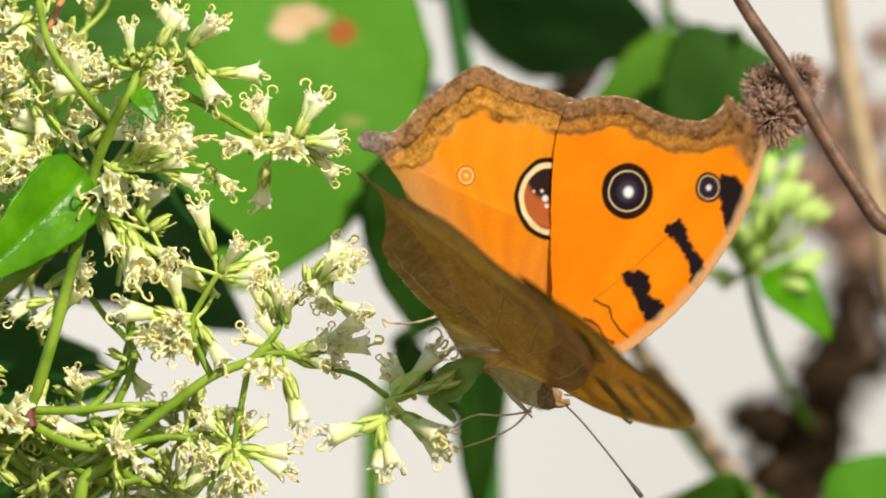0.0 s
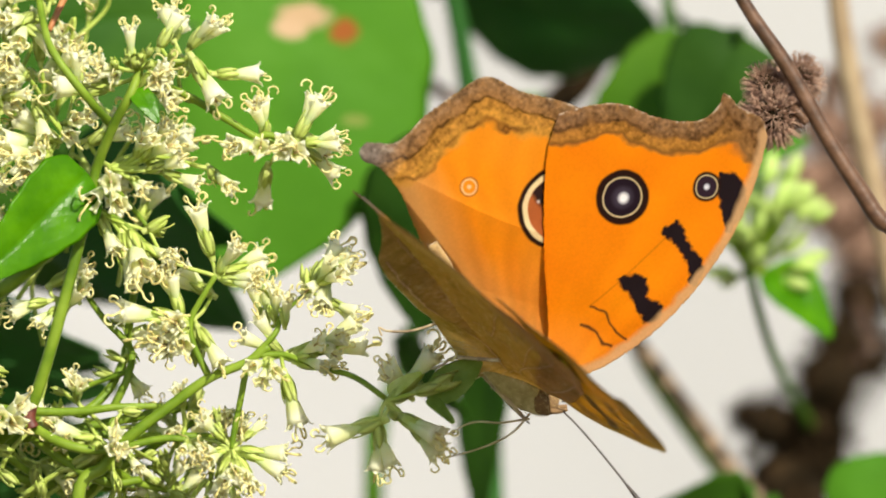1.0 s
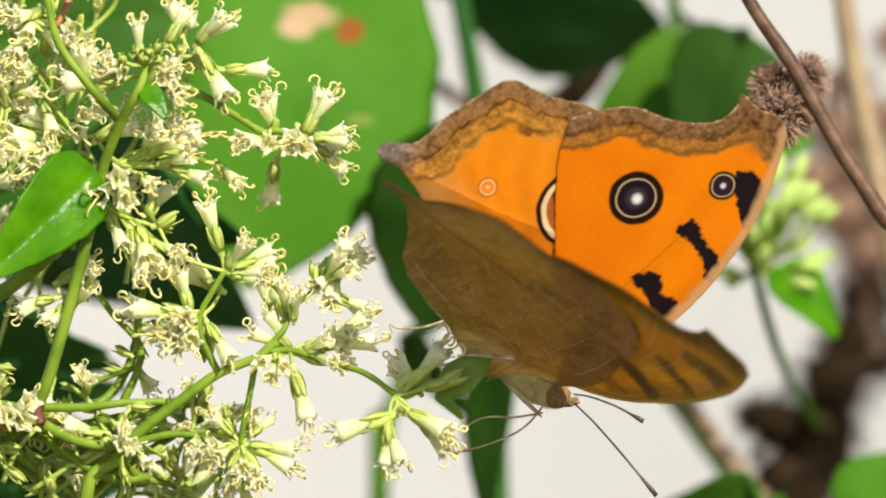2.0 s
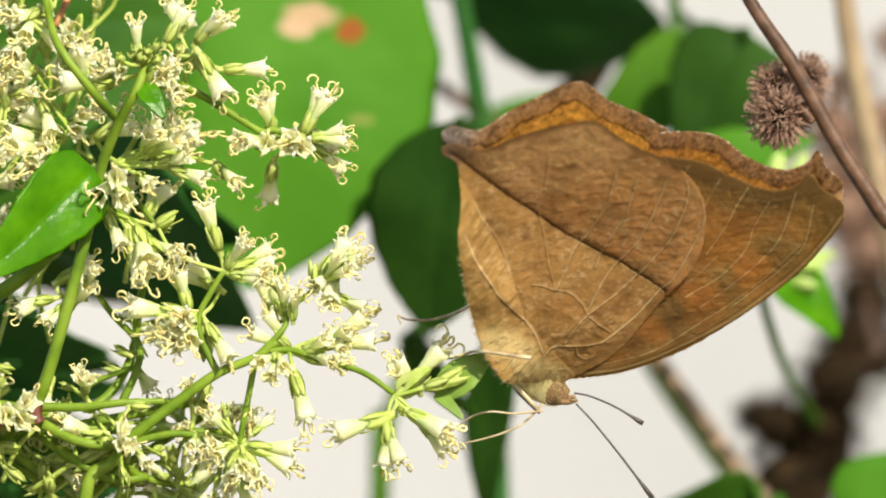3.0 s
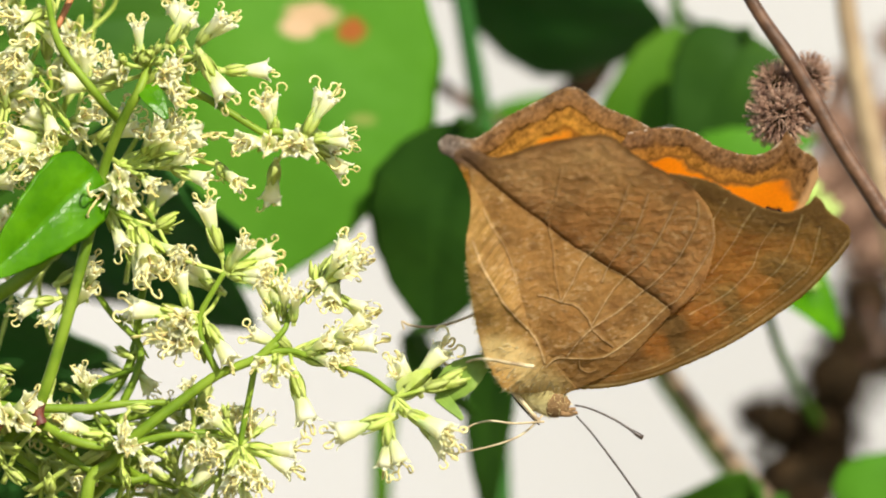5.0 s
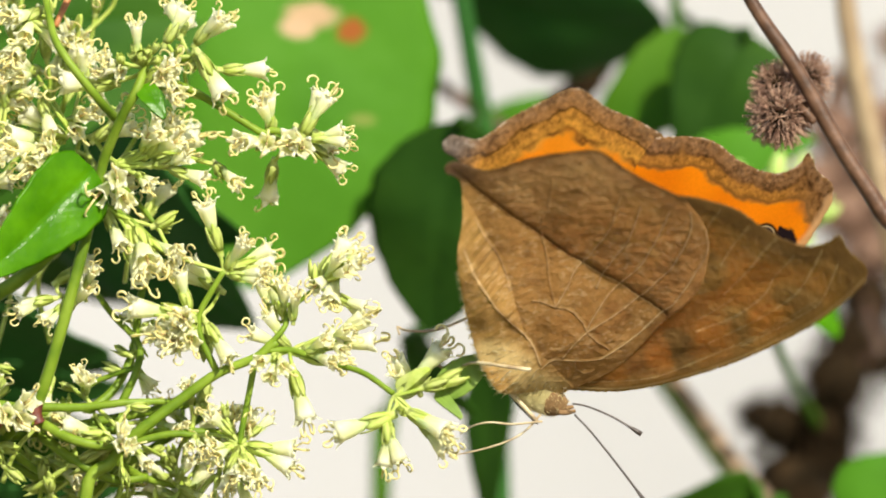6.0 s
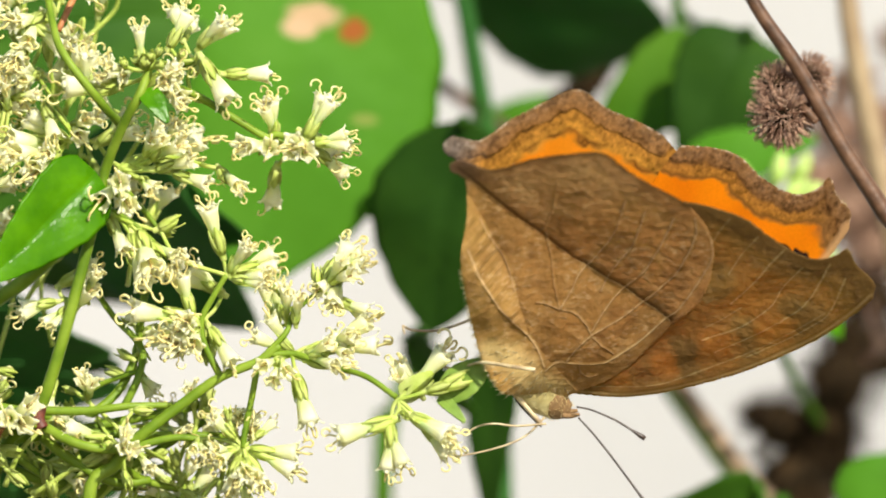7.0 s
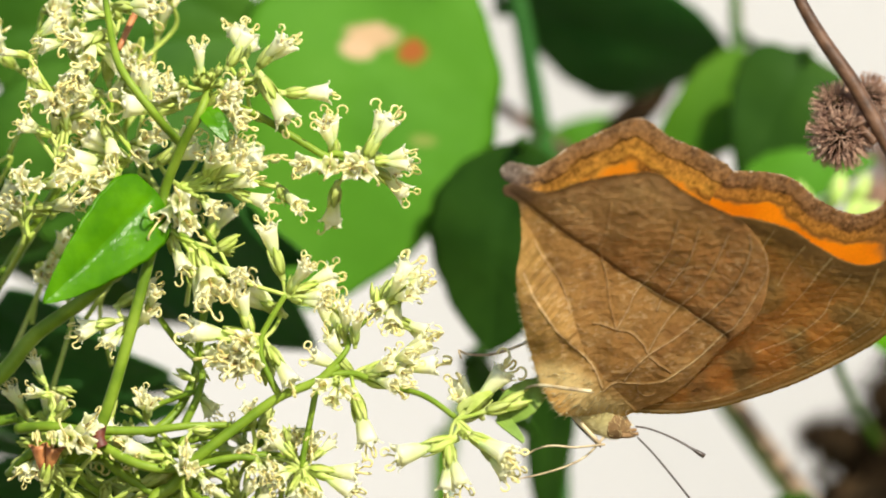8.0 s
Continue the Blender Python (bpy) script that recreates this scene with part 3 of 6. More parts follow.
def hindwing_upper(x, y, outer, inner):
    n1, n2 = wavy(x, y, 0.8, 3), wavy(x, y, 3.2, 4)
    col = np.tile(np.array((0.78, 0.225, 0.006)), (len(x), 1))
    col = blend(col, (0.77, 0.25, 0.014), 0.5 + 0.4 * n1)
    col = blend(col, (0.42, 0.25, 0.10), 0.7 * edge(inner, 2.6, 3.5))
    col = blend(col, (0.46, 0.25, 0.09), 0.45 * edge(np.hypot(x, y - 2), 7, 9))
    dm = outer + 0.24 * n2 + 0.14 * wavy(x, y, 1.6, 6) + 0.06 * wavy(x, y, 6.0, 18)
    tail = np.clip((y - 22.6) / 2.5, 0, 1) * np.clip((9 - x) / 3, 0, 1)
    col = blend(col, (0.54, 0.25, 0.040), edge(dm, 3.5, 0.6))
    col = blend(col, (0.15, 0.055, 0.014), 0.95 * edge(np.abs(dm - 3.2 - 0.25 * np.sin(np.arctan2(y, x) * 22)), 0.17, 0.30) * np.clip(0.7 + 0.5 * wavy(x, y, 2.2, 19), 0, 1))
    col = blend(col, (0.42, 0.185, 0.04), 0.6 * edge(dm, 2.6, 0.6))
    col = blend(col, (0.29, 0.145, 0.06), 0.85 * edge(dm, 1.5, 0.3))
    col = blend(col, DARK, 0.9 * edge(np.abs(dm - 1.6), 0.11, 0.22) * np.clip(0.8 + 0.5 * wavy(x, y, 2.6, 56), 0.25, 1))
    col = blend(col, (0.32, 0.185, 0.095), 0.8 * edge(dm, 0.8, 0.5) * np.clip(0.7 + 0.5 * wavy(x, y, 9, 20), 0, 1))
    col = blend(col, (0.22, 0.17, 0.14), tail)
    col = blend(col, (0.46, 0.40, 0.34), 0.8 * tail * np.clip(wavy(x, y, 7, 34), 0, 1))
    col = blend(col, (0.66, 0.55, 0.42), 0.9 * edge(outer, 0.12, 0.14) * np.clip(wavy(x, y, 11, 35), 0, 1))
    col = col * (1 - edge(dm, 3.2, 0.6) * (0.14 - 0.26 * wavy(x, y, 12, 53) - 0.20 * wavy(x, y, 4.5, 54)))[:, None]
    col = col * (1 + 0.05 * np.sin(np.arctan2(y, x + 3) * 60 + 2 * n1))[:, None]
    col, d = eyespot(col, x, y, 11.9, 9.9, 3.4, (0.40, 0.10, 0.03), (0.88, 0.74))
    col = blend(col, (0.03, 0.014, 0.012), edge(np.hypot(x - 13.1, y - 11.2) + 0.2 * n2, 1.8, 0.5) * edge(d, 2.5, 0.1))
    for cx, cy, r in ((11.6, 10.3, 0.26), (11.2, 9.8, 0.16), (11.9, 10.9, 0.12), (11.4, 11.5, 0.10), (12.3, 9.6, 0.14)):
        col = blend(col, (0.88, 0.74, 0.70), edge(np.hypot(x - cx, y - cy), r, 0.2))
    d = np.hypot(x - 8.6, y - 17.1)
    col = blend(col, (0.16, 0.06, 0.02), 0.8 * edge(np.abs(d - 0.78), 0.05, 0.12))
    col = blend(col, CREAM, 0.8 * edge(np.abs(d - 0.62), 0.06, 0.12))
    col = blend(col, (0.80, 0.55, 0.30), edge(d, 0.16, 0.2))
    return col


def flecks(x, y, seed, lean=0.48):
    """Short pale scales in rows across the veins, 0 to 1."""
    c, d = math.cos(lean), math.sin(lean)
    u, v = x * c - y * d, x * d + y * c
    return np.clip(2.6 * wavy(u * 0.8, v * 1.25, 11.0, seed) - 0.95, 0, 1) * np.clip(0.55 + 0.9 * wavy(x, y, 1.3, seed + 1), 0, 1)


def draw_veins(col, veins, x, y, n):
    """Thin pale ridges, broken into beads, with shade painted darker beside them."""
    for line, w, light in veins:
        d = line_distance(curve2(line), x + 0.04 * n, y)
        # relief shade beside the vein, put into the colour
        col = blend(col, (0.22, 0.11, 0.05), 0.28 * light * edge(d, w + 0.13, 0.16))
        bead = np.clip(0.72 + 0.55 * wavy(x, y, 7.0, 29) + 0.4 * light, 0.25, 1)
        col = blend(col, (0.92, 0.70, 0.42), light * bead * edge(d, w * 0.85, 0.06))
    return col


def forewing_under(x, y, outer, costa):
    n1, n2, n3 = wavy(x, y, 0.8, 11), wavy(x, y, 3.2, 12), wavy(x, y, 9, 13)
    col = np.tile(np.array((0.56, 0.305, 0.125)), (len(x), 1))
    jx, jy = x + 0.3 * n2, y + 0.3 * wavy(x, y, 3.0, 15)
    col = blend(col, (0.64, 0.31, 0.085), 0.40 * edge(np.hypot((jx - 18.8) / 2.7, (jy - 1.9) / 1.9), 1.0, 0.9))
    col = blend(col, (0.30, 0.165, 0.080), 0.75 * np.clip((16.5 - jx) / 5, 0, 1))
    for cx, cy, w, h in ((5.2, -0.9, 0.7, 0.8), (9.2, -1.3, 0.9, 1.0), (14.0, -1.3, 1.2, 1.1), (18.5, -1.8, 1.2, 1.0)):
        col = blend(col, (0.60, 0.30, 0.08), 0.2 * edge(np.hypot((jx - cx) / w, (jy - cy) / h), 1.0, 0.8))
    for cx, cy, w, h in ((11.6, -1.4, 0.7, 1.2), (16.1, -1.8, 0.6, 1.1), (7.1, -1.3, 0.6, 1.0), (21.3, -1.0, 1.1, 0.9), (15.0, 2.6, 2.2, 0.9), (22.4, 3.4, 1.3, 0.9)):
        col = blend(col, (0.24, 0.13, 0.06), 0.3 * edge(np.hypot((jx - cx) / w, (jy - cy) / h), 1.0, 0.9))
    dm = outer + 0.22 * n2
    col = blend(col, (0.30, 0.175, 0.085), 0.8 * edge(dm, 2.0, 1.2))
    col = blend(col, (0.16, 0.08, 0.04), 0.6 * edge(np.abs(dm - 1.5), 0.08, 0.2))
    col = blend(col, (0.26, 0.145, 0.07), 0.5 * np.clip(wavy(x, y, 1.7, 42), 0, 1))
    col = blend(col, (0.60, 0.41, 0.24), 0.38 * flecks(x, y, 45))
    col = blend(col, (0.20, 0.11, 0.055), 0.32 * flecks(x, y, 46))
    col = draw_veins(col, FW_VEINS, x, y, n3)
    col = blend(col, (0.46, 0.28, 0.15), 0.7 * edge(costa + 0.15 * n2, 0.7, 0.5))
    col = blend(col, (0.15, 0.07, 0.035), 0.8 * edge(np.abs(costa - 0.62), 0.06, 0.12))
    col = blend(col, (0.74, 0.55, 0.35), 0.8 * edge(np.abs(costa - 0.36), 0.07, 0.10))
    col = blend(col, (0.20, 0.10, 0.06), 0.8 * edge(costa, 0.12, 0.12))
    return col * np.array((0.78, 0.79, 0.58)) * (1 + 0.08 * n1 + 0.08 * n3)[:, None]


def forewing_tissue(x, y, outer, costa):
    """What shines through the forewing: olive, with the orange cells and dark bars of the upper side."""
    n2 = wavy(x, y, 3.2, 12)
    jx, jy = x + 0.3 * n2, y + 0.3 * wavy(x, y, 3.0, 15)
    col = np.tile(np.array((0.42, 0.345, 0.024)), (len(x), 1))
    col = blend(col, (0.56, 0.37, 0.018), 0.7 * edge(np.hypot((jx - 19.5) / 4.0, (jy - 2.2) / 2.6), 1.0, 0.8))
    for cx, cy, w, h in ((5.2, -0.7, 0.8, 1.1), (9.1, -1.1, 1.1, 1.4), (14.0, -1.1, 1.4, 1.6), (18.6, -1.7, 1.5, 1.4)):
        col = blend(col, (0.80, 0.62, 0.02), 0.75 * edge(np.hypot((jx - cx) / w, (jy - cy) / h), 1.0, 0.6))
    for cx, cy, w, h in ((11.6, -1.4, 0.7, 1.6), (16.2, -2.0, 0.6, 1.5), (7.1, -1.3, 0.6, 1.4), (21.3, -1.2, 0.9, 1.2)):
        col = blend(col, (0.36, 0.26, 0.04), 0.4 * edge(np.hypot((jx - cx) / w, (jy - cy) / h), 1.0, 0.7))
    return blend(col, (0.30, 0.21, 0.05), 0.8 * edge(outer + 0.2 * n2, 1.8, 0.9))


def hindwing_under(x, y, outer, inner):
    n1, n2, n3 = wavy(x, y, 0.7, 21), wavy(x, y, 3.0, 22), wavy(x, y, 8, 23)
    fold = line_distance(FOLD, x, y)
    inner_side = inside(FOLD + [(11.9, -3), (-6, -3), (-6, 26)], x, y)
    col = np.tile(np.array((0.70, 0.375, 0.165)), (len(x), 1))
    col = blend(col, (0.62, 0.295, 0.120), 0.6 * edge(np.hypot((x - 11.5) / 1.5, y - 9.5), 3.0, 4.0))
    col = blend(col, (0.72, 0.45, 0.245), 0.6 * np.clip((y - 15 - 0.4 * n1) / 3, 0, 1))
    col = blend(col, (0.53, 0.305, 0.125), np.where(inner_side, 0.95, 0.0))
    col = blend(col, (0.47, 0.25, 0.10), np.where(inner_side, 0.6, 0) * edge(np.hypot((x - 4.5) / 0.9, (y - 7.0) / 1.6), 1.6, 1.4))
    strip = np.clip((np.interp(y, (8, 13, 20, 24), (1.5, 3.1, 4.3, 4.6)) - x + 0.25 * n2) / 0.5, 0, 1) * np.where(inner_side, 1, 0)
    col = blend(col, (0.66, 0.42, 0.17), 0.7 * strip)
    col = blend(col, (0.38, 0.235, 0.09), 0.7 * strip * np.clip(1.5 * wavy(x * 0.35, y * 3.0, 2.4, 28), 0, 1))
    col = blend(col, (0.28, 0.145, 0.066), 0.6 * np.clip(wavy(x, y, 1.9, 43), 0, 1))
    col = blend(col, (0.80, 0.55, 0.30), 0.3 * np.clip(wavy(x, y, 4.5, 47), 0, 1))
    col = blend(col, (0.95, 0.74, 0.48), 0.42 * flecks(x, y, 44))
    col = blend(col, (0.20, 0.105, 0.05), np.where(inner_side, 0.12, 0.2) * flecks(x, y, 48))
    # the fold's shaded far side and lit near edge are painted into the colour
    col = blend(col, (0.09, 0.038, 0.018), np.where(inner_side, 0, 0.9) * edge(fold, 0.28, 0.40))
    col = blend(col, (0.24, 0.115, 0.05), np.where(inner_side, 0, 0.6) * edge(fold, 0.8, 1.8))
    col = blend(col, (0.86, 0.64, 0.34), np.where(inner_side, 0.85, 0) * edge(fold, 0.12, 0.14) * np.clip((15 - y) / 4, 0.15, 1))
    col = blend(col, (0.82, 0.70, 0.40), 0.95 * tuft(x, y))
    rows = line_distance(curve2([(7.9, 21.4), (9.6, 20.6), (11.2, 19.8), (13.0, 18.2), (14.8, 17.0), (16.0, 15.0)]), x + 0.3 * n2, y + 0.3 * n2)
    col = blend(col, (0.17, 0.09, 0.045), 0.6 * edge(rows, 0.08, 0.22) * np.clip(0.5 + 0.9 * wavy(x, y, 2.6, 49), 0, 1))
    col = draw_veins(col, HW_VEINS, x, y, wavy(x, y, 2.5, 30))
    for cx, cy, r in ((14.6, 15.6, 0.3), (12.4, 9.8, 0.28), (12.6, 18.6, 0.35), (16.0, 8.8, 0.25), (5.6, 14.6, 0.4)):
        col = blend(col, (0.17, 0.09, 0.05), 0.55 * edge(np.hypot(x - cx, y - cy) + 0.15 * n2, r, 0.4))
    dm = outer + 0.2 * n2
    col = blend(col, (0.16, 0.08, 0.04), 0.4 * edge(np.abs(dm - 1.3), 0.06, 0.2))
    col = blend(col, (0.24, 0.13, 0.06), 0.8 * edge(dm, 0.35, 0.5))
    col = blend(col, (0.15, 0.08, 0.038), 0.9 * edge(outer, 0.16, 0.2))
    tail = np.clip((y - 23.2) / 2, 0, 1) * np.clip((8 - x) / 2, 0, 1)
    col = blend(col, (0.30, 0.20, 0.17), tail * 0.8)
    return col * np.array((0.98, 0.91, 0.73)) * (1 + 0.08 * n1 + 0.09 * n3)[:, None]


def hindwing_tissue(x, y, outer, inner):
    """What shines through the hindwing: dull olive, browner towards the border, with the fold's shade painted in."""
    col = np.tile(np.array((0.25, 0.29, 0.020)), (len(x), 1))
    col = blend(col, (0.40, 0.27, 0.035), 0.5 * np.clip((9 - y) / 6 + 0.3 * wavy(x, y, 0.9, 71), 0, 1))
    fold = line_distance(FOLD, x, y)
    beyond = ~inside(FOLD + [(11.9, -3), (-6, -3), (-6, 26)], x, y)
    # shade beyond the fold, put into the see-through colour
    col = blend(col, (0.13, 0.125, 0.015), np.where(beyond, 0.75, 0.0) * edge(fold, 1.0, 3.5))
    col = blend(col, (0.08, 0.06, 0.02), np.where(beyond, 0.9, 0.5) * edge(fold, 0.2, 0.4))
    for line, w, light in HW_VEINS:
        col = blend(col, (0.15, 0.13, 0.02), 0.7 * light * edge(line_distance(curve2(line), x, y), w + 0.05, 0.1))
    col = blend(col, (0.80, 0.66, 0.24), 0.9 * tuft(x, y))
    return blend(col, (0.25, 0.18, 0.05), 0.7 * edge(outer, 1.5, 0.8))


def wing_mesh(name, outline_parts, paint_up, paint_down, paint_tissue, last_edge, lift, up_sign, step=0.08):
    """A wing in millimetres about its hinge: x away from the body, y towards the tail. Two skins with a rim; up_sign: side of the upper skin."""
    first, second, third = [curve2(p, 9) for p in outline_parts]
    rnd = np.random.RandomState(4)
    ring = (first + second[1:] + third[1:-1])
    dense = []
    for (x0, y0), (x1, y1) in zip(ring, ring[1:] + ring[:1]):
        k = max(1, int(math.hypot(x1 - x0, y1 - y0) / (step * 1.3)))
        dense += [(x0 + (x1 - x0) * i / k + rnd.normal(0, 0.032), y0 + (y1 - y0) * i / k + rnd.normal(0, 0.032)) for i in range(k)]
    xs, ys = zip(*dense)
    gx, gy = np.meshgrid(np.arange(min(xs), max(xs), step), np.arange(min(ys), max(ys), step * 0.87))
    gx[::2] += step / 2
    gx, gy = gx.ravel(), gy.ravel()
    keep = inside(dense, gx, gy)
    gx, gy = gx[keep], gy[keep]
    far_in = line_distance(dense + dense[:1], gx, gy) > step * 0.55
    gx, gy = gx[far_in], gy[far_in]
    from mathutils.geometry import delaunay_2d_cdt
    pts = [Vector(p) for p in dense] + [Vector((a, b)) for a, b in zip(gx, gy)]
    nb = len(dense)
    co, _, tris, _, _, _ = delaunay_2d_cdt(pts, [(i, (i + 1) % nb) for i in range(nb)], [], 1, 1e-5)
    x, y = np.array([c.x for c in co]), np.array([c.y for c in co])
    ang = np.arctan2(y, x + 2)
    rad = np.hypot(x, y)
    z = lift + 0.55 * np.sin(rad / 28 * 3.14) * np.clip(x / 9, 0, 1) + 0.07 * np.sin(ang * 26) * np.clip(rad / 12, 0, 1) + 0.12 * wavy(x, y, 0.5, 31)
    if name == "hindwing":
        fold = line_distance(FOLD, x, y)
        left = np.interp(y, (8, 13, 20, 24), (1.45, 1.5, 2.0, 2.6))
        right = np.maximum(np.interp(y, (8, 13, 20, 24), (1.5, 3.1, 4.3, 4.6)), left)
        within = inside(FOLD + [(11.9, -3), (-6, -3), (-6, 26)], x, y)
        z = z - np.where(within, 0.15 * np.clip(fold, 0, 6) * np.clip(y / 5, 0, 1), 0.24 * (1 - np.exp(-fold / 0.55)))
        z = z - 0.80 * (right - np.clip(x, left, right)) - (0.6 + 1.5 * np.clip((11 - y) / 5, 0, 1)) * np.clip((left - x) / 4.2, 0, 1) ** 1.2 * np.clip((y - 1) / 4, 0, 1) * np.clip((24 - y) / 6, 0, 1)
    n = len(x)
    z_vein = np.zeros(n)
    if name == "hindwing":
        for line, w, _ in HW_VEINS:
            z_vein = np.maximum(z_vein, 0.07 * edge(line_distance(curve2(line), x + 0.05 * wavy(x, y, 2.5, 30), y), w + 0.02, 0.14))
    if name == "hindwing":
        z_vein = z_vein + 0.10 * np.clip((right - x) / 0.4, 0, 1) * np.clip((x - left + 0.3) / 0.4, 0, 1) * wavy(x * 0.35, y * 1.9, 2.6, 63)
    z_vein = z_vein + 0.030 * wavy(x, y, 4.5, 61) + 0.014 * wavy(x * 0.5 - y * 0.2, x * 0.6 + y * 1.1, 7.5, 62)
    z_vein = np.maximum(z_vein + 0.03, -0.02)
    dist = line_distance(dense + dense[:1], x, y)
    thick = 0.035 * np.clip(dist / 0.2, 0.15, 1)
    z_up, z_down = (z + thick) * up_sign, (z - thick - z_vein * np.clip(dist / 1.3, 0, 1)) * up_sign
    verts = np.concatenate([np.column_stack([x, y, z_up]), np.column_stack([x, y, z_down])]) * MM
    tri = np.array(tris)
    up_t, down_t = (tri, tri[:, ::-1] + n) if up_sign > 0 else (tri[:, ::-1], tri + n)
    rim = []
    for i in range(nb):
        j = (i + 1) % nb
        rim.append((i, j, j + n, i + n)[::-1 if up_sign > 0 else 1])
    faces = up_t.tolist() + down_t.tolist() + rim
    outer = line_distance(second, x, y)
    other = line_distance(first if last_edge == "costa" else third, x, y)
    up_col, down_col = paint_up(x, y, outer, other), paint_down(x, y, outer, other)
    slots = [0] * len(tri) + [1] * (len(tri) + len(rim))
    mesh = built(name, verts.tolist(), faces, slots)
    layer = mesh.color_attributes.new("scales", "FLOAT_COLOR", "POINT")
    rgba = np.ones((2 * n, 4), np.float32)
    rgba[:, :3] = np.clip(np.concatenate([up_col, down_col]), 0.004, 1)
    layer.data.foreach_set("color", rgba.ravel())
    layer = mesh.color_attributes.new("tissue", "FLOAT_COLOR", "POINT")
    lit_through = 0.55 * up_col + 0.45 * np.array((0.92, 0.86, 0.20)) * np.clip(up_col.max(1) / 0.6, 0, 1)[:, None]
    rgba[:, :3] = np.clip(np.concatenate([lit_through, paint_tissue(x, y, outer, other)]), 0.004, 1)
    layer.data.foreach_set("color", rgba.ravel())
    return mesh


def hairy(points, normals, length, seed, droop):
    """Short fur: one thin cone a hair."""
    rnd = random.Random(seed)
    v, f = [], []
    for p, d in zip(points, normals):
        d = (d * 0.35 + Vector((rnd.uniform(-.3, .3), rnd.uniform(-.3, .3), rnd.uniform(-.3, .3))) + droop).normalized()
        s = d.orthogonal().normalized() * 0.03
        t = d.cross(s)
        b = len(v)
        tip = p + d * length * rnd.uniform(0.6, 1.3)
        v += [p + s, p - s * 0.5 + t * 0.87, p - s * 0.5 - t * 0.87, tip]
        f += [(b, b + 1, b + 3), (b + 1, b + 2, b + 3), (b + 2, b, b + 3)]
    return v, f


def body_piece(name, butterfly, axis, r0, r1, swell, mat, hairs, hair_mat, hair_len, label="", flat=0.56):
    v, f = tube([Vector(p) for p in axis], r0, r1, 14, 5, swell)
    v = [Vector((q.x, q.y, q.z * flat)) for q in v]
    v = [q + Vector((1, 0.3, 0.6)) * 0.16 * noise.noise(Vector((q.x * 1.6, q.y * 0.5, q.z * 2))) for q in v]
    c = glide(axis, 5)
    rnd = random.Random(len(axis) + hairs)
    pts, nrm = [], []
    for _ in range(hairs):
        i = rnd.randrange(0, len(v))
        mid = c[min(i // 14, len(c) - 1)]
        pts.append(v[i] + Vector((rnd.uniform(-.2, .2), rnd.uniform(-.2, .2), rnd.uniform(-.2, .2))))
        nrm.append((v[i] - mid).normalized())
    ob = part(name, built(name, [q * MM for q in v], f), mat, butterfly, label)
    if hairs:
        hv, hf = hairy(pts, nrm, hair_len, hairs, Vector((0, 1.5, 0)))
        tagged(part("fur", built("fur", [q * MM for q in hv], hf), hair_mat, ob), kind="stuff")
    return ob


butterfly = tagged(new("butterfly"), "orange and brown butterfly with eyespots feeding head down", "butterfly")
butterfly.empty_display_size = 0.005
wings = {}
for side, sign in (("far", 1), ("near", -1)):
    fw = part("forewing", wing_mesh("forewing", (FW_COSTA, FW_OUTER, FW_INNER if sign > 0 else FW_INNER_NEAR), forewing_upper, forewing_under, forewing_tissue, "costa", 0.10, sign), [WING_TOP, WING_UNDER],
              butterfly, "orange forewing with eyespots, black bars and brown border")
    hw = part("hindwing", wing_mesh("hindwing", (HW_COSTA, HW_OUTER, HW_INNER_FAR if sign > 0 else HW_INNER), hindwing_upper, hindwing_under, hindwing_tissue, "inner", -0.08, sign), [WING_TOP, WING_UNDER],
              butterfly, "orange hindwing, leaf-brown and veined below, with a short tail")
    wings[side] = (fw, hw)

body_piece("thorax", butterfly, [(-1.0, -0.9, 0.0), (-1.4, 0.8, -0.25), (-1.7, 2.8, -0.7), (-1.8, 5.6, -1.8)], 1.2, 1.3,
           lambda t: 0.62 + 0.50 * math.sin(math.pi * (0.12 + 0.80 * t)), THORAX, 520, FUR_GOLD, 0.26, "pale olive-gold thorax with short fur", flat=0.36)
body_piece("abdomen", butterfly, [(-1.0, 4.6, -1.4), (-0.2, 9, -1.7), (0.9, 13, -1.6), (1.9, 16.5, -1.5)], 1.1, 0.5,
           lambda t: 0.8 + 0.25 * math.sin(math.pi * t) + 0.04 * math.sin(t * 50), FUR, 200, FUR, 0.3, "slender brown abdomen", flat=0.40)
head = body_piece("head", butterfly, [(-1.0, 0.5, 0.05), (-0.75, -0.6, 0.12), (-0.20, -1.45, 0.25)], 1.15, 0.85,
                  lambda t: 0.75 + 0.4 * math.sin(math.pi * t), FUR_RUST, 260, FUR_GOLD, 0.22, "rust-brown head with gold hairs", flat=0.40)
for s in (1, -1):
    v, f = tube([(-0.55, -0.9, 0.1 * s), (-0.5, -0.95, 0.25 * s), (-0.5, -1.0, 0.4 * s)], 0.36, 0.2, 10, 4, lambda t: 0.75 + 0.35 * math.sin(3.14 * t))
    part("compound_eye", built("compound_eye", [q * MM for q in v], f), EYE_MAT, head)
    v, f = tube([(-0.9, -1.2, 0.3 * s), (-0.4, -1.75, 0.35 * s), (0.25, -2.15, 0.3 * s)], 0.34, 0.14, 7, 4)
    part("palp", built("palp", [q * MM for q in v], f), FUR_RUST, head)

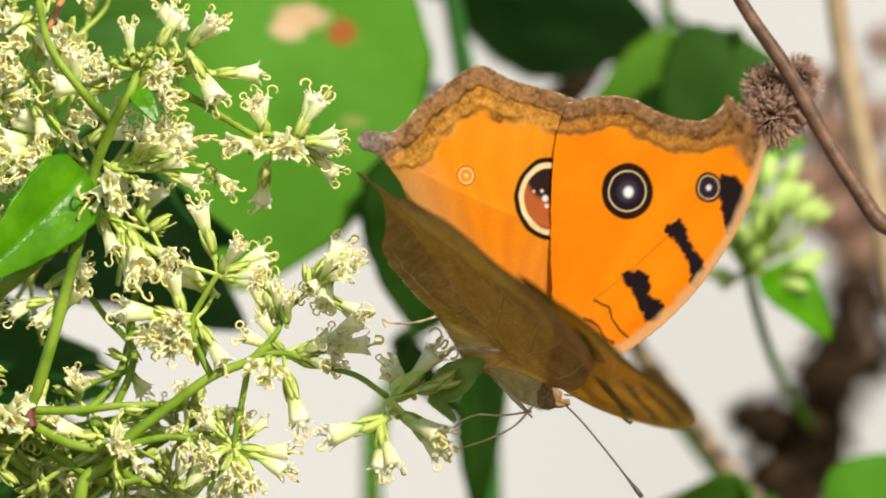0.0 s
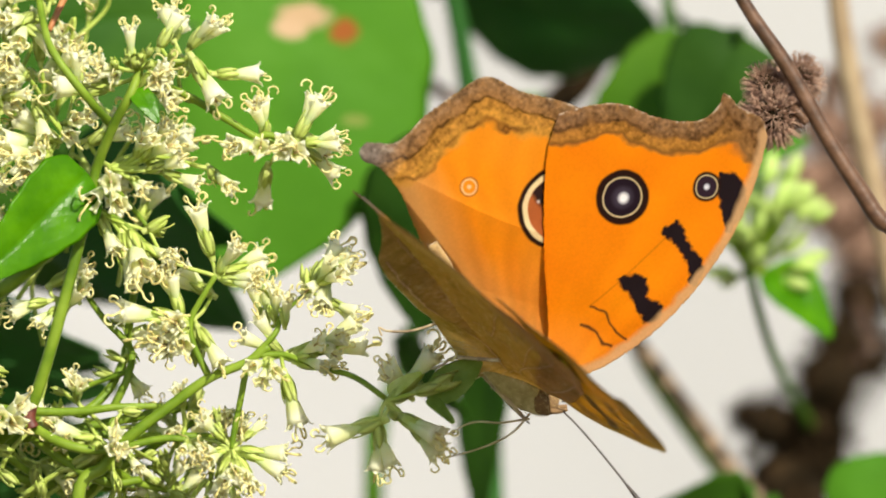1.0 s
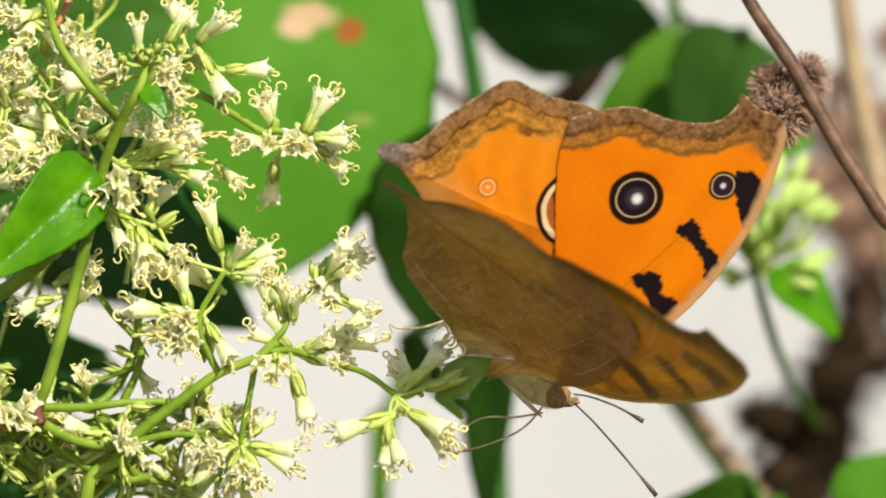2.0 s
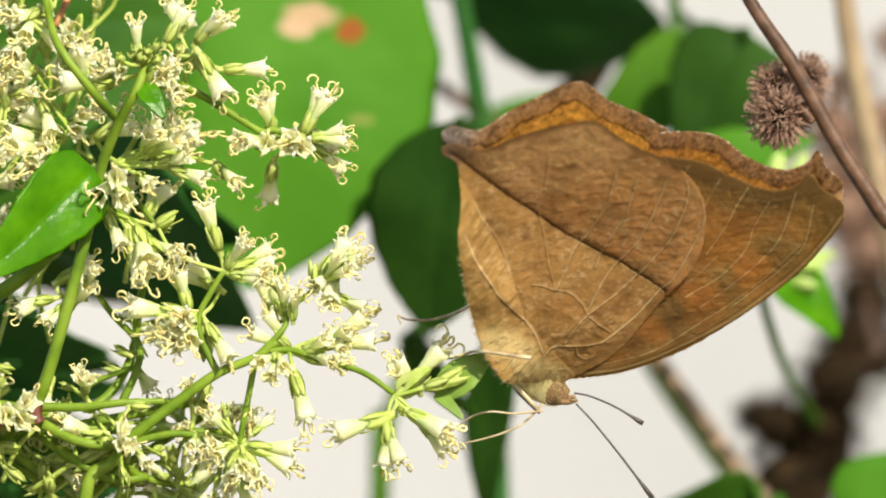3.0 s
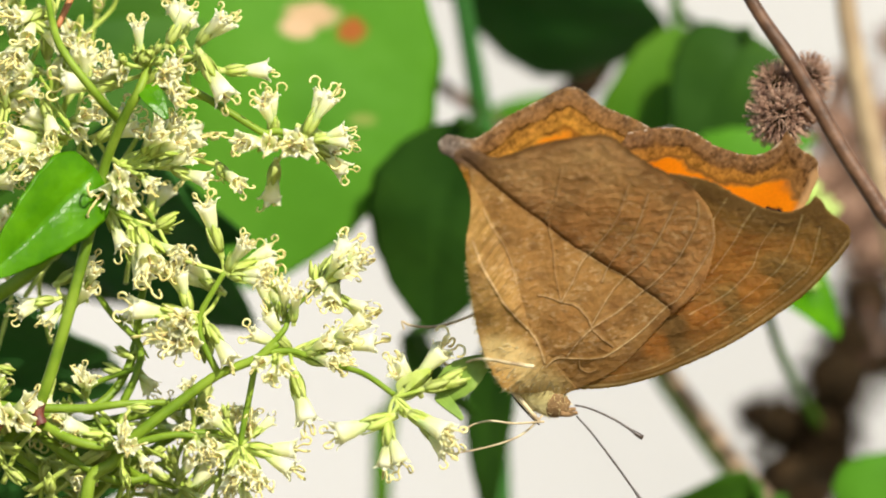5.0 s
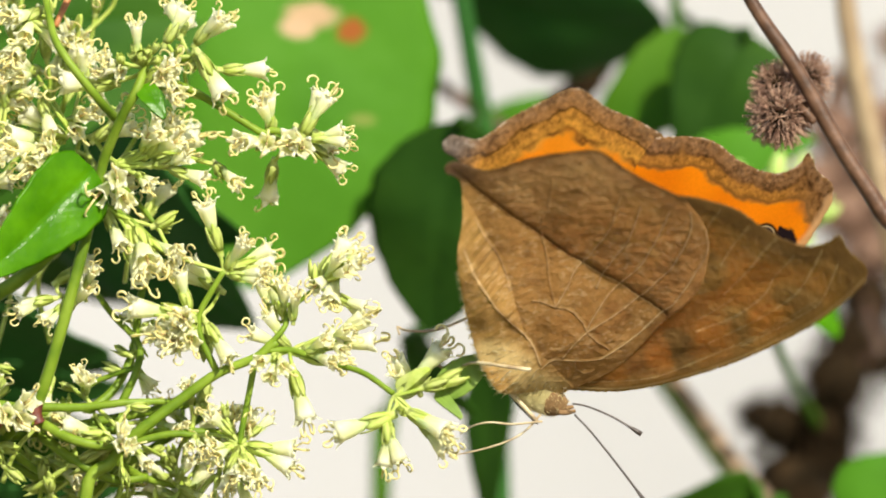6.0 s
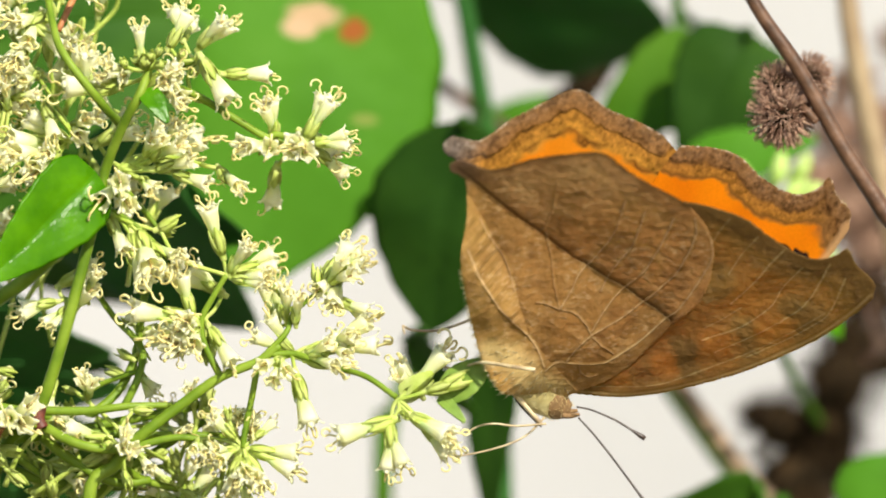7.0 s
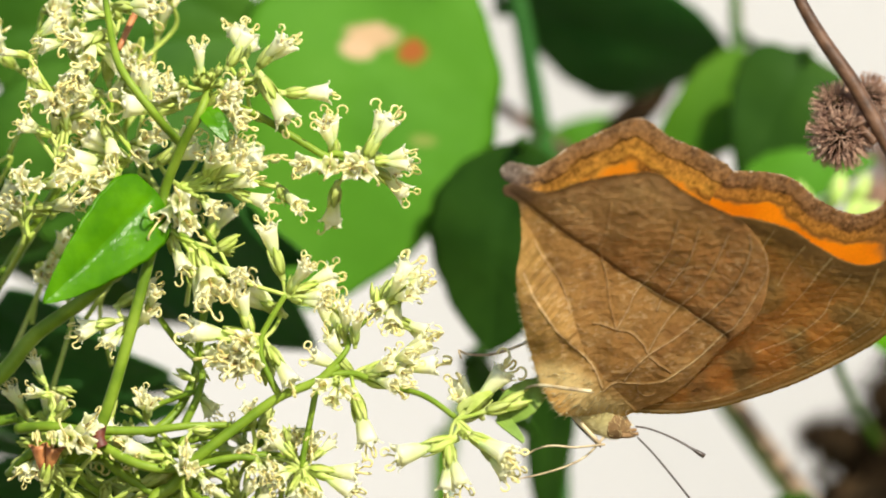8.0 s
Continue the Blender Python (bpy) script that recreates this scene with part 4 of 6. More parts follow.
# golden fringe where the near hindwing leaves the body
hw = wings["near"][1]
rnd = random.Random(5)
HW_EDGE = curve2(HW_INNER, 24)
near_verts = [q.co / MM for q in hw.data.vertices if q.co.x < 0.0022 and 0.002 < q.co.y < 0.018]
margin = [q for q in near_verts if rnd.random() < 0.5 and min(abs(q.x - a) + abs(q.y - b) for a, b in HW_EDGE) < 0.12]
hv, hf = hairy(margin, [Vector((-0.6, 0.1, 0.2))] * len(margin), 0.34, 10, Vector((-0.6, 0.5, 0)))
tagged(part("fur", built("fur", [q * MM for q in hv], hf), FUR_GOLD, hw, "golden hair fringe"), kind="stuff")
# pale fur fanning over the base of that wing and down over the thorax
TUFT = [(-2.0, 9.2), (-0.4, 8.3), (0.9, 6.0), (0.6, 3.4), (1.0, 1.2), (0.9, -0.4), (-2.5, 1.6), (-3.0, 6.5)]
base_verts = [q.co / MM for q in list(hw.data.vertices)[len(hw.data.vertices) // 2:] if q.co.x < 0.002 and q.co.y < 0.010]
pool = [q for q in base_verts if inside(TUFT, np.array([q.x]), np.array([q.y]))[0]]
slope = np.linalg.lstsq(np.array([(q.x, q.y, 1) for q in pool]), np.array([q.z for q in pool]), rcond=None)[0]
for seed, fur_mat, count, size, reach in ((31, FUR_PALE, 130, 0.65, 6.0), (32, FUR_GOLD, 70, 0.5, 9.0)):
    rnd = random.Random(seed)
    roots, ways = [], []
    while len(roots) < count:
        q = rnd.choice(pool)
        if rnd.random() < math.hypot(q.x - 2.8, q.y - 4.6) / reach:
            roots.append(q + Vector((rnd.uniform(-.06, .06), rnd.uniform(-.06, .06), 0.05)))
            way = Vector((q.x - 2.8, q.y - 4.6, 0)).normalized()
            way.z = slope[0] * way.x + slope[1] * way.y
            ways.append(way.normalized() * 3)
    hv, hf = hairy(roots, ways, size, seed, Vector((0, 0, 0.10)))
    tagged(part("fur", built("fur", [q * MM for q in hv], hf), fur_mat, hw, "pale golden fur at the wing base"), kind="stuff")


def antenna(points):
    v, f = tube(points, 0.075, 0.10, 6, 6, lambda t: 1 + 1.6 * max(0, (t - 0.86) / 0.14) ** 0.7 * (1 if t < 0.97 else 0.7))
    return part("antenna", built("antenna", [q * MM for q in v], f), CHITIN, butterfly, "dark thread-like antenna with a clubbed tip")


antenna([(0.53, -1.02, 0.82), (1.44, -1.90, 1.26), (2.63, -3.61, 2.21), (3.67, -5.71, 3.43)])
antenna([(0.17, -1.57, 1.46), (0.45, -3.31, 2.56), (0.66, -6.28, 4.49), (0.78, -9.99, 6.92)])


def leg(points, r=0.11, mat=None):
    v, f = tube(points, r, r * 0.6, 6, 4)
    return part("leg", built("leg", [q * MM for q in v], f), mat or LEG_MAT, butterfly)


leg([(0.03, 7.55, -4.42), (-1.06, 8.90, -3.46), (-2.04, 9.66, -2.68), (-3.82, 10.40, -2.34), (-5.31, 11.18, -2.34), (-6.63, 12.28, -2.59), (-6.98, 12.84, -2.90), (-7.22, 12.29, -2.50)], 0.14)
leg([(0.33, 6.94, 4.65), (-0.95, 7.80, 3.88), (-2.35, 8.47, 2.65), (-3.53, 8.40, 1.18), (-4.68, 7.80, -0.21), (-5.82, 8.01, -0.74), (-6.37, 8.55, -1.57)], 0.16)
leg([(-3.15, 4.72, -1.50), (-2.90, 2.45, -0.04), (-2.55, -0.04, 1.54)], 0.27)
leg([(-2.15, 0.07, 1.97), (-4.27, 1.26, 1.51), (-5.69, 2.37, 1.00), (-7.02, 2.80, 0.63), (-8.29, 2.82, 0.54)], 0.10)
leg([(-2.10, -0.03, 0.91), (-4.02, -0.20, 1.31), (-5.83, 0.13, 1.37), (-8.12, 0.81, 0.99), (-10.29, 1.65, 0.49)], 0.10)
leg([(-3.10, 3.57, -2.44), (-3.30, 1.60, -1.05), (-3.05, 0.05, 0.05), (-2.85, -0.93, 0.49)], 0.12, CHITIN)

# ---- flowering plants ----
def bunch(parent, hub, rows, florets=3, pedicel=0.16, extra=1):
    """Flower heads round one hub: rows of (foot, mouth), or (foot, mouth, florets); each on its own short stalk."""
    for row in rows:
        foot, mouth = Vector(row[0]), Vector(row[1])
        n = row[2] if len(row) > 2 else florets
        flower_head(parent, foot, mouth, n, n == 0)
        h = Vector(hub)
        if (foot - h).length > 0.5:
            mid = (h + foot) / 2 - (mouth - foot).normalized() * 0.18 * (foot - h).length
            stalk("pedicel", [h, mid, foot + (mouth - foot) * 0.02], pedicel * 1.15, pedicel, PEDICEL, parent, sides=6)
    rnd = random.Random(int(abs(hub[0] * 100 + hub[2] * 10)))
    for k in range(extra):
        foot = Vector(hub) + Vector((rnd.uniform(-2.2, 2.2), rnd.uniform(1.0, 4.5), rnd.uniform(-1.8, 2.2)))
        mouth = foot + Vector((rnd.uniform(-1, 1), rnd.uniform(-0.9, 0.3), rnd.uniform(-0.6, 1))).normalized() * 3.5
        flower_head(parent, foot, mouth, rnd.choice((2, 3)))
        stalk("pedicel", [hub, (Vector(hub) + foot) / 2 + Vector((0, 0.4, -0.3)), foot], pedicel * 1.15, pedicel, PEDICEL, parent, sides=6)


vine = plant("flowering_vine", -30, 12, "flowering vine with clusters of tiny creamy white curled florets", "flowering plant", "flowering vines")
stalk("stem", [(-33, 10, -500), (-36, 8, -250), (-36, 4, -60), (-37.80, 3, -21.45), (-33.62, -0, -12.99), (-31.58, -1, -6.93), (-29.95, -1, -0.88), (-28.65, -1, 4.23), (-28.09, -1, 7.02), (-26.54, -3, 10.62), (-25.30, -4, 12.79), (-24.50, -3, 14.89)], 0.62, 0.37, STALK, vine, "smooth green main stem", 10)
stalk("stem_node", [(-33.48, -1, -12.60), (-33.67, -1, -13.67), (-33.39, -1, -14.46)], 0.55, 0.62, NODE_RED, vine, "dark red stem joint", 8)
stalk("branch", [(-26.79, -1, 10.46), (-28.68, -4, 12.65), (-31.51, -4, 16.36), (-32.51, -1, 19.11), (-33.32, 2, 23.38)], 0.40, 0.28, STALK, vine)
stalk("branch", [(-24.86, -0, 14.01), (-22.54, -0, 15.32), (-20.42, -1, 15.86)], 0.36, 0.30, STALK, vine)
stalk("branch", [(-24.86, -0, 14.25), (-21.11, -1, 13.16), (-17.39, -1, 10.98), (-14.97, -1, 9.53), (-14.04, -1, 9.72), (-11.81, -1, 9.07)], 0.34, 0.28, STALK, vine)
leaf(vine, (-28.69, -2.5, 6.60), (-37.60, -8, -2.50), 6.7, (0.42, -0.90, 0.04), LEAF_FRESH, "glossy bright green oval leaf", fold=0.22, droop=0.05, seed=3)
leaf(vine, (-24.74, -4, 13.48), (-22.86, -5, 10.78), 1.6, (0.2, -0.9, 0.3), LEAF_FRESH, "small green bract leaf", seed=4)
bunch(vine, (-11.81, -1, 9.07), [
    ((-11.58, -1, 9.44), (-9.86, -1, 12.70)), ((-10.98, -1, 8.98), (-8.00, -1, 9.25), 2), ((-10.99, -0, 8.52), (-8.44, 1, 6.57), 1), ((-12.11, -0, 8.33), (-12.23, -4, 7.83)),
    ((-14.25, -0, 9.36), (-14.21, -2, 11.94)), ((-14.53, -0, 8.89), (-15.95, -3.6, 8.30)), ((-14.09, 2, 7.05), (-14.60, 4, 4.16), 1)])
bunch(vine, (-20.65, -1, 15.76), [
    ((-20.42, -1, 16.88), (-18.39, -2, 19.46), 2), ((-22.91, -0, 16.90), (-21.32, -0, 19.88), 1), ((-20.16, -2, 15.93), (-18.09, -3, 12.29), 1), ((-18.23, -1, 14.70), (-14.99, -0, 14.76), 1),
    ((-21.14, -0, 12.99), (-19.16, -1, 12.14), 0), ((-22.54, -0, 14.48), (-22.45, -3, 13.41)), ((-21.98, -0, 15.97), (-21.55, -2, 17.14), 0), ((-20.42, -1, 15.30), (-20.86, -2, 14.54), 0)])
bunch(vine, (-24.50, -3, 14.98), [
    ((-25.16, -1, 15.49), (-25.67, -1, 18.42), 2), ((-25.21, -4, 15.34), (-25.98, -6, 16.60), 0), ((-24.37, -4, 15.62), (-24.13, -6, 16.96), 0), ((-26.00, -1, 15.02), (-27.56, -3, 14.52)),
    ((-27.25, -1, 13.53), (-31.72, -1, 13.44), 1), ((-26.43, -2, 15.28), (-26.83, -4, 16.26), 0), ((-23.94, -3, 16.05), (-23.17, -4, 17.38), 0), ((-24.74, -4, 15.43), (-24.93, -7, 16.30), 0),
    ((-27.19, -0, 14.01), (-28.61, -2, 15.28)), ((-24.02, -0, 14.01), (-22.08, -3, 13.13)), ((-23.91, -4, 15.24), (-22.74, -6, 15.86), 0)])
bunch(vine, (-32.62, 2, 19.18), [
    ((-34.27, -0, 18.86), (-31.72, -1, 16.97), 1), ((-33.47, 1, 19.63), (-35.25, -2, 17.93)), ((-32.82, 1, 21.02), (-34.64, -0, 21.46)), ((-34.68, 1, 17.76), (-35.02, -2, 15.37), 2),
    ((-32.39, 2, 21.98), (-29.52, -0, 21.46)), ((-35.61, 1, 19.16), (-38.37, -0, 18.67), 1)])
bunch(vine, (-30.95, 1, 9.84), [
    ((-33.24, -0, 12.25), (-32.18, -1, 9.44), 1), ((-31.42, 1, 9.37), (-34.64, -0, 10.99), 2), ((-31.03, 3, 10.56), (-29.43, -0, 10.29)), ((-32.35, 1, 8.34), (-35.12, -2, 6.64)),
    ((-32.12, 1, 7.97), (-32.89, -2, 7.01)), ((-30.13, 4, 13.15), (-29.53, 3, 16.31), 1), ((-33.75, 1, 14.50), (-34.33, -2, 15.00)), ((-31.92, 2, 8.91), (-36.04, -0, 9.36), 1)])
bunch(vine, (-26.96, -0, 7.03), [
    ((-24.86, -0, 7.96), (-23.78, -2, 10.17)), ((-24.30, -0, 7.73), (-22.02, -2, 9.71)), ((-23.99, 2, 7.05), (-20.35, 6, 10.13)), ((-23.93, -0, 6.80), (-21.11, -1, 7.67), 1),
    ((-22.54, -0, 6.56), (-19.62, -1, 5.53), 1), ((-18.81, -0, 6.94), (-17.37, -2, 4.88), 2), ((-27.10, -0, 5.73), (-27.06, -4, 4.59)), ((-24.05, 4, 8.47), (-20.87, 8, 8.51)),
    ((-25.33, -0, 6.10), (-24.25, -2, 5.71)), ((-23.03, 1, 8.67), (-22.54, -0, 10.99))], pedicel=0.2)

bush = plant("flowering_vine", -24, 6, "flowering vine with loose sprays of creamy white florets", "flowering plant", "flowering vines")
stalk("stem", [(-24, 6, -500), (-26, 6, -250), (-25, 4, -60), (-29.52, -0, -23.70), (-27.19, -0, -17.41), (-25.30, -1, -15.30), (-21.58, -1, -12.42), (-18.56, -1, -10.28), (-15.44, -1, -8.98), (-13.67, -1, -7.67)], 0.70, 0.33, STALK, bush, "smooth green branching stem", 10)
stalk("branch", [(-15.44, -1, -8.98), (-13.21, -1, -6.70), (-12.52, -0, -4.98), (-10.34, -0, -3.12)], 0.26, 0.2, STALK, bush)
stalk("branch", [(-14.51, -1, -8.42), (-12.28, -1, -8.42), (-9.71, -2, -9.34), (-6.67, -4, -10.15), (-4.07, -5, -11.89)], 0.30, 0.24, STALK, bush)
stalk("branch", [(-18.56, -1, -10.28), (-19.95, -1, -7.39), (-20.09, -1, -5.53), (-19.16, -1, -3.67), (-18.09, -1, -1.91)], 0.32, 0.24, STALK, bush)
stalk("branch", [(-15.44, -1, -8.98), (-16.00, -1, -12.04), (-16.56, -1, -14.83), (-16.70, -1, -16.14)], 0.28, 0.26, STALK, bush)
stalk("branch", [(-33.62, -0, -13.08), (-29.52, -0, -13.08), (-26.26, -0, -12.71), (-22.56, 1, -12.63)], 0.42, 0.28, STALK, bush)
stalk("branch", [(-33.24, -0, -14.39), (-30.41, -1, -15.76), (-27.16, -1, -16.23), (-22.51, -1, -15.30), (-20.42, -1, -15.39)], 0.50, 0.28, STALK, bush)
stalk("branch", [(-26.52, 1, -12.73), (-25.36, 1, -10.21), (-25.16, 2, -7.89), (-27.29, 3, -5.56), (-28.72, 4, -3.70)], 0.35, 0.25, STALK, bush)
stalk("branch", [(-25.13, 1, -9.74), (-28.19, 2, -10.78), (-29.59, 2, -11.62)], 0.24, 0.2, STALK, bush)
stalk("branch", [(-28.65, -1, 3.77), (-26.49, -0, 2.84), (-24.30, -0, 0.98), (-23.00, -0, -0.51)], 0.26, 0.2, STALK, vine)
stalk("branch", [(-26.49, -0, 5.17), (-24.89, 1, 3.31), (-23.73, 1, 1.82)], 0.26, 0.2, STALK, vine)
bunch(bush, (-19.81, -1, -5.44), [
    ((-20.88, -1, -5.07), (-21.95, -1, -1.91), 2), ((-21.11, -1, -5.44), (-26.10, -2, -4.60), 1), ((-20.42, -1, -5.77), (-22.45, -3, -7.38)), ((-19.44, -1, -6.23), (-17.65, -2, -9.15), 1),
    ((-20.67, -0, -6.10), (-21.04, -4, -6.53)), ((-20.67, -0, -6.94), (-23.29, -3, -8.12)), ((-19.67, 1, -6.48), (-19.51, -0, -11.59), 0)])
bunch(bush, (-18.09, -1, -1.91), [
    ((-18.42, -1, -0.19), (-19.60, -2, 3.39), 1), ((-17.76, -1, -1.72), (-16.63, -2, 1.07)), ((-17.49, -1, -2.19), (-15.40, -3, -2.55)), ((-23.70, -0, 1.91), (-20.44, -0, 3.40), 0)])
bunch(vine, (-28.09, -1, 3.39), [
    ((-27.81, -1, 3.02), (-26.66, -2, 0.05), 1), ((-26.03, -0, 1.44), (-25.36, -2, -2.74), 2), ((-24.30, -0, 0.74), (-22.39, -2, -1.35)), ((-25.33, -0, 1.68), (-24.22, -3, -1.35), 1),
    ((-23.73, 1, 1.72), (-21.66, 2, 1.35), 0), ((-23.00, -0, 0.05), (-21.65, -2, -0.98))])
bunch(bush, (-12.52, -0, -5.31), [
    ((-13.22, -0, -5.54), (-13.58, -1, -3.12)), ((-12.37, -1, -5.91), (-12.36, -2, -3.30)), ((-14.15, -0, -2.98), (-15.42, -2, -2.37))])
bunch(bush, (-10.34, -0, -3.12), [
    ((-10.62, -0, -2.75), (-10.81, 1, 0.05), 0), ((-10.06, -0, -2.75), (-8.68, 2, 0.75)), ((-9.73, -0, -2.51), (-7.52, -2, -1.25)), ((-9.03, -0, -1.35), (-6.79, -1, -0.19)),
    ((-9.03, -0, -3.86), (-6.33, -0, -5.17), 2)])
bunch(bush, (-12.65, -1, -8.51), [
    ((-11.58, -1, -8.32), (-8.56, -1, -7.02), 2), ((-10.43, -0, -8.10), (-6.15, -0, -6.56), 2), ((-11.35, -1, -8.98), (-8.27, -2, -9.43)), ((-13.67, -1, -8.79), (-14.09, -4, -9.59)),
    ((-12.37, -1, -10.09), (-11.35, -1, -14.14), 1), ((-11.35, -1, -8.60), (-9.00, -3, -8.54)), ((-9.73, -0, -7.40), (-7.62, -2, -7.62))])
bunch(bush, (-3.98, -5, -12.08), [
    ((-4.35, -5, -13.75), (-8.52, -5, -15.13), 1), ((-4.63, -5, -14.07), (-4.35, -5, -17.91), 2), ((-2.87, -5, -13.38), (0.74, -6, -15.30)), ((-3.20, -4, -11.54), (0.28, -3, -8.68), 2),
    ((-0.42, -5, -11.06), (3.61, -4, -9.59), 0), ((-1.57, -5, -11.43), (1.76, -5, -10.51), 0), ((-3.66, -5, -13.14), (-2.86, -7, -13.71), 0), ((-2.04, -5, -13.84), (0.05, -5, -16.62), 2)])
leaf(bush, (-0.60, -4, -12.00), (3.75, -4, -8.75), 2.7, (0.20, -0.90, 0.40), LEAF_TENDER, "broad tender green leaf", fold=0.12, seed=8, blunt=0.8)
leaf(bush, (-0.55, -4, -11.80), (1.55, -5, -13.75), 0.85, (0.20, -0.90, 0.40), LEAF_TENDER, "small tender green leaf", fold=0.2, seed=9)
leaf(bush, (-3.89, -4, -11.54), (-1.30, -5, -9.77), 1.0, (0.2, -0.8, 0.5), BRACT, "pale green bract leaf", fold=0.2, seed=10)
bunch(bush, (-16.70, -1, -16.14), [
    ((-16.09, -1, -16.23), (-12.26, -2, -17.23), 2), ((-16.37, -1, -16.70), (-14.68, -2, -19.37), 2), ((-15.76, -1, -15.30), (-14.25, -0, -14.15), 1), ((-17.39, -1, -15.30), (-19.14, -2, -13.42)),
    ((-17.30, -1, -16.23), (-19.21, -3, -16.66)), ((-16.93, -1, -16.93), (-18.39, -2, -19.55)), ((-16.44, -2, -17.14), (-16.62, -5, -18.93)), ((-20.42, -1, -15.39), (-20.37, -3, -16.66)),
    ((-17.88, -0, -13.92), (-18.11, -0, -12.06), 0), ((-17.41, -0, -18.11), (-15.55, -0, -21.37))])
bunch(bush, (-26.46, -1, -16.23), [
    ((-26.60, -1, -16.46), (-26.69, -4, -15.48)), ((-25.53, -1, -16.23), (-24.43, -2, -17.60), 1), ((-27.66, -0, -16.25), (-28.25, -3, -15.03), 0), ((-23.99, 2, -16.76), (-22.64, 4, -16.33), 0),
    ((-23.08, 3, -17.24), (-22.46, 6, -18.95), 0), ((-25.79, -0, -12.99), (-23.09, -0, -13.22), 0), ((-29.59, 2, -12.09), (-29.43, -0, -10.29)), ((-30.56, 3, -11.64), (-31.96, 3, -11.17), 0),
    ((-28.12, -0, -16.72), (-30.99, 2, -18.16), 0), ((-28.62, 1, -17.20), (-32.86, 2, -19.09), 0), ((-26.49, -0, -18.11), (-25.76, -1, -20.42), 0)])
fern = plant("flowering_vine", -36, 2, "flowering vine with crowded creamy florets and green buds", "flowering plant", "flowering vines")
stalk("stem", [(-36, 2, -500), (-40, 2, -200), (-46, 2, -60), (-48, 3, -22), (-45.6, 3, -12.0), (-41.6, 3, -8.45), (-38.8, 3, -5.2), (-34.6, 2, -2.2), (-31.2, 1, 0.8), (-29.9, 0, 2.2)], 1.0, 0.5, STALK, fern, "green stem rising behind a leaf", 9)
stalk("stem", [(-47.0, 4, -15.5), (-44.6, 11, -5.0), (-41.6, 14, 0.4), (-38.9, 14, 4.6), (-36.5, 12, 8.5), (-35.2, 7, 11.2)], 0.6, 0.4, STALK, fern)
stalk("branch", [(-46.6, 3, -14.5), (-43.2, 4, -12.8), (-40.42, 4, -12.12)], 0.5, 0.45, STALK, fern)
bunch(fern, (-31.42, 1, -3.92), [
    ((-32.22, -0, -4.14), (-35.06, -1, -4.70)), ((-31.38, -0, -4.61), (-32.74, -1, -6.09)), ((-29.59, 2, -4.15), (-30.06, 2, -2.75)), ((-31.92, 2, -2.75), (-29.16, 3, -1.12), 1), ((-29.55, 1, -3.22), (-29.05, -0, -1.82))])
bunch(fern, (-37.48, 1, -12.07), [
    ((-36.04, -0, -13.69), (-34.94, -4, -13.02)), ((-37.01, 1, -11.61), (-35.57, -0, -9.96), 0), ((-36.50, -0, -14.39), (-36.14, -3, -15.50), 0), ((-37.52, 2, -10.22), (-38.64, 1, -10.21), 2),
    ((-36.97, -0, -16.25), (-33.71, -0, -16.72), 0), ((-38.37, -0, -14.85), (-39.20, -2, -16.68)), ((-37.90, -0, -15.78), (-35.25, -2, -18.53), 0), ((-36.04, -0, -18.11), (-33.67, -1, -20.04), 0), ((-37.39, -1, -18.09), (-38.74, -2, -19.46))])
bunch(fern, (-39.30, -0, 2.84), [
    ((-38.83, -0, 5.17), (-35.53, -1, 5.16)), ((-39.76, -0, 6.56), (-39.16, -3, 7.47)), ((-38.37, -0, 7.03), (-35.95, -2, 7.71), 2), ((-40.23, -0, 4.70), (-41.06, -2, 5.62))])
bunch(fern, (-36.97, -0, 8.89), [
    ((-37.43, -0, 11.22), (-39.71, -1, 12.14)), ((-36.04, -0, 11.69), (-36.92, -1, 14.46)), ((-37.90, -0, 14.95), (-39.25, -1, 16.32), 2), ((-36.31, 1, 14.50), (-38.27, -2, 13.98)),
    ((-35.80, -0, 12.62), (-33.67, -1, 13.07), 1), ((-39.30, -0, 17.74), (-41.16, -0, 18.20)), ((-38.88, 1, 19.16), (-36.97, -0, 20.53))])
stalk("withered_stalk", [(-29.70, 5, 23.93), (-31.16, 4, 20.63), (-32.15, 3, 18.36)], 0.35, 0.25, RUST, vine, "withered rust-brown stalk")
bunch(fern, (-32.51, 5, -19.16), [
    ((-32.97, 5, -18.92), (-34.85, 5, -17.05), 0), ((-32.27, 5, -18.69), (-31.57, 5, -16.58), 0), ((-31.57, 5, -19.16), (-28.96, 4, -18.43), 0), ((-33.21, 5, -19.63), (-35.98, 4, -20.54), 0),
    ((-32.08, 6, -18.24), (-30.71, 7, -15.45), 0), ((-33.95, 6, -18.24), (-35.87, 7, -15.45), 0), ((-32.70, 4, -20.07), (-31.53, 4, -21.71)), ((-31.10, 5, -20.09), (-28.29, 5, -21.03), 0)], extra=0)
bunch(bush, (-22.15, 3, -19.58), [
    ((-22.59, 2, -19.09), (-24.36, 2, -18.16)), ((-21.89, 2, -19.09), (-21.16, 1, -17.43)), ((-21.66, 2, -19.79), (-19.30, 1, -20.93), 2)], extra=1)
bunch(fern, (-37.57, 3, -11.64), [((-38.04, 3, -9.30), (-39.44, 3, -7.43)), ((-37.10, 3, -9.77), (-34.72, 2, -10.22), 0)], extra=1)
stalk("branch", [(-40.42, 4, -12.12), (-35.74, 4, -16.80), (-32.43, 3, -19.11)], 0.4, 0.3, STALK, fern)
stalk("branch", [(-27.19, -0, -17.41), (-24.92, 2, -18.86), (-22.15, 3, -19.58)], 0.4, 0.3, STALK, bush)
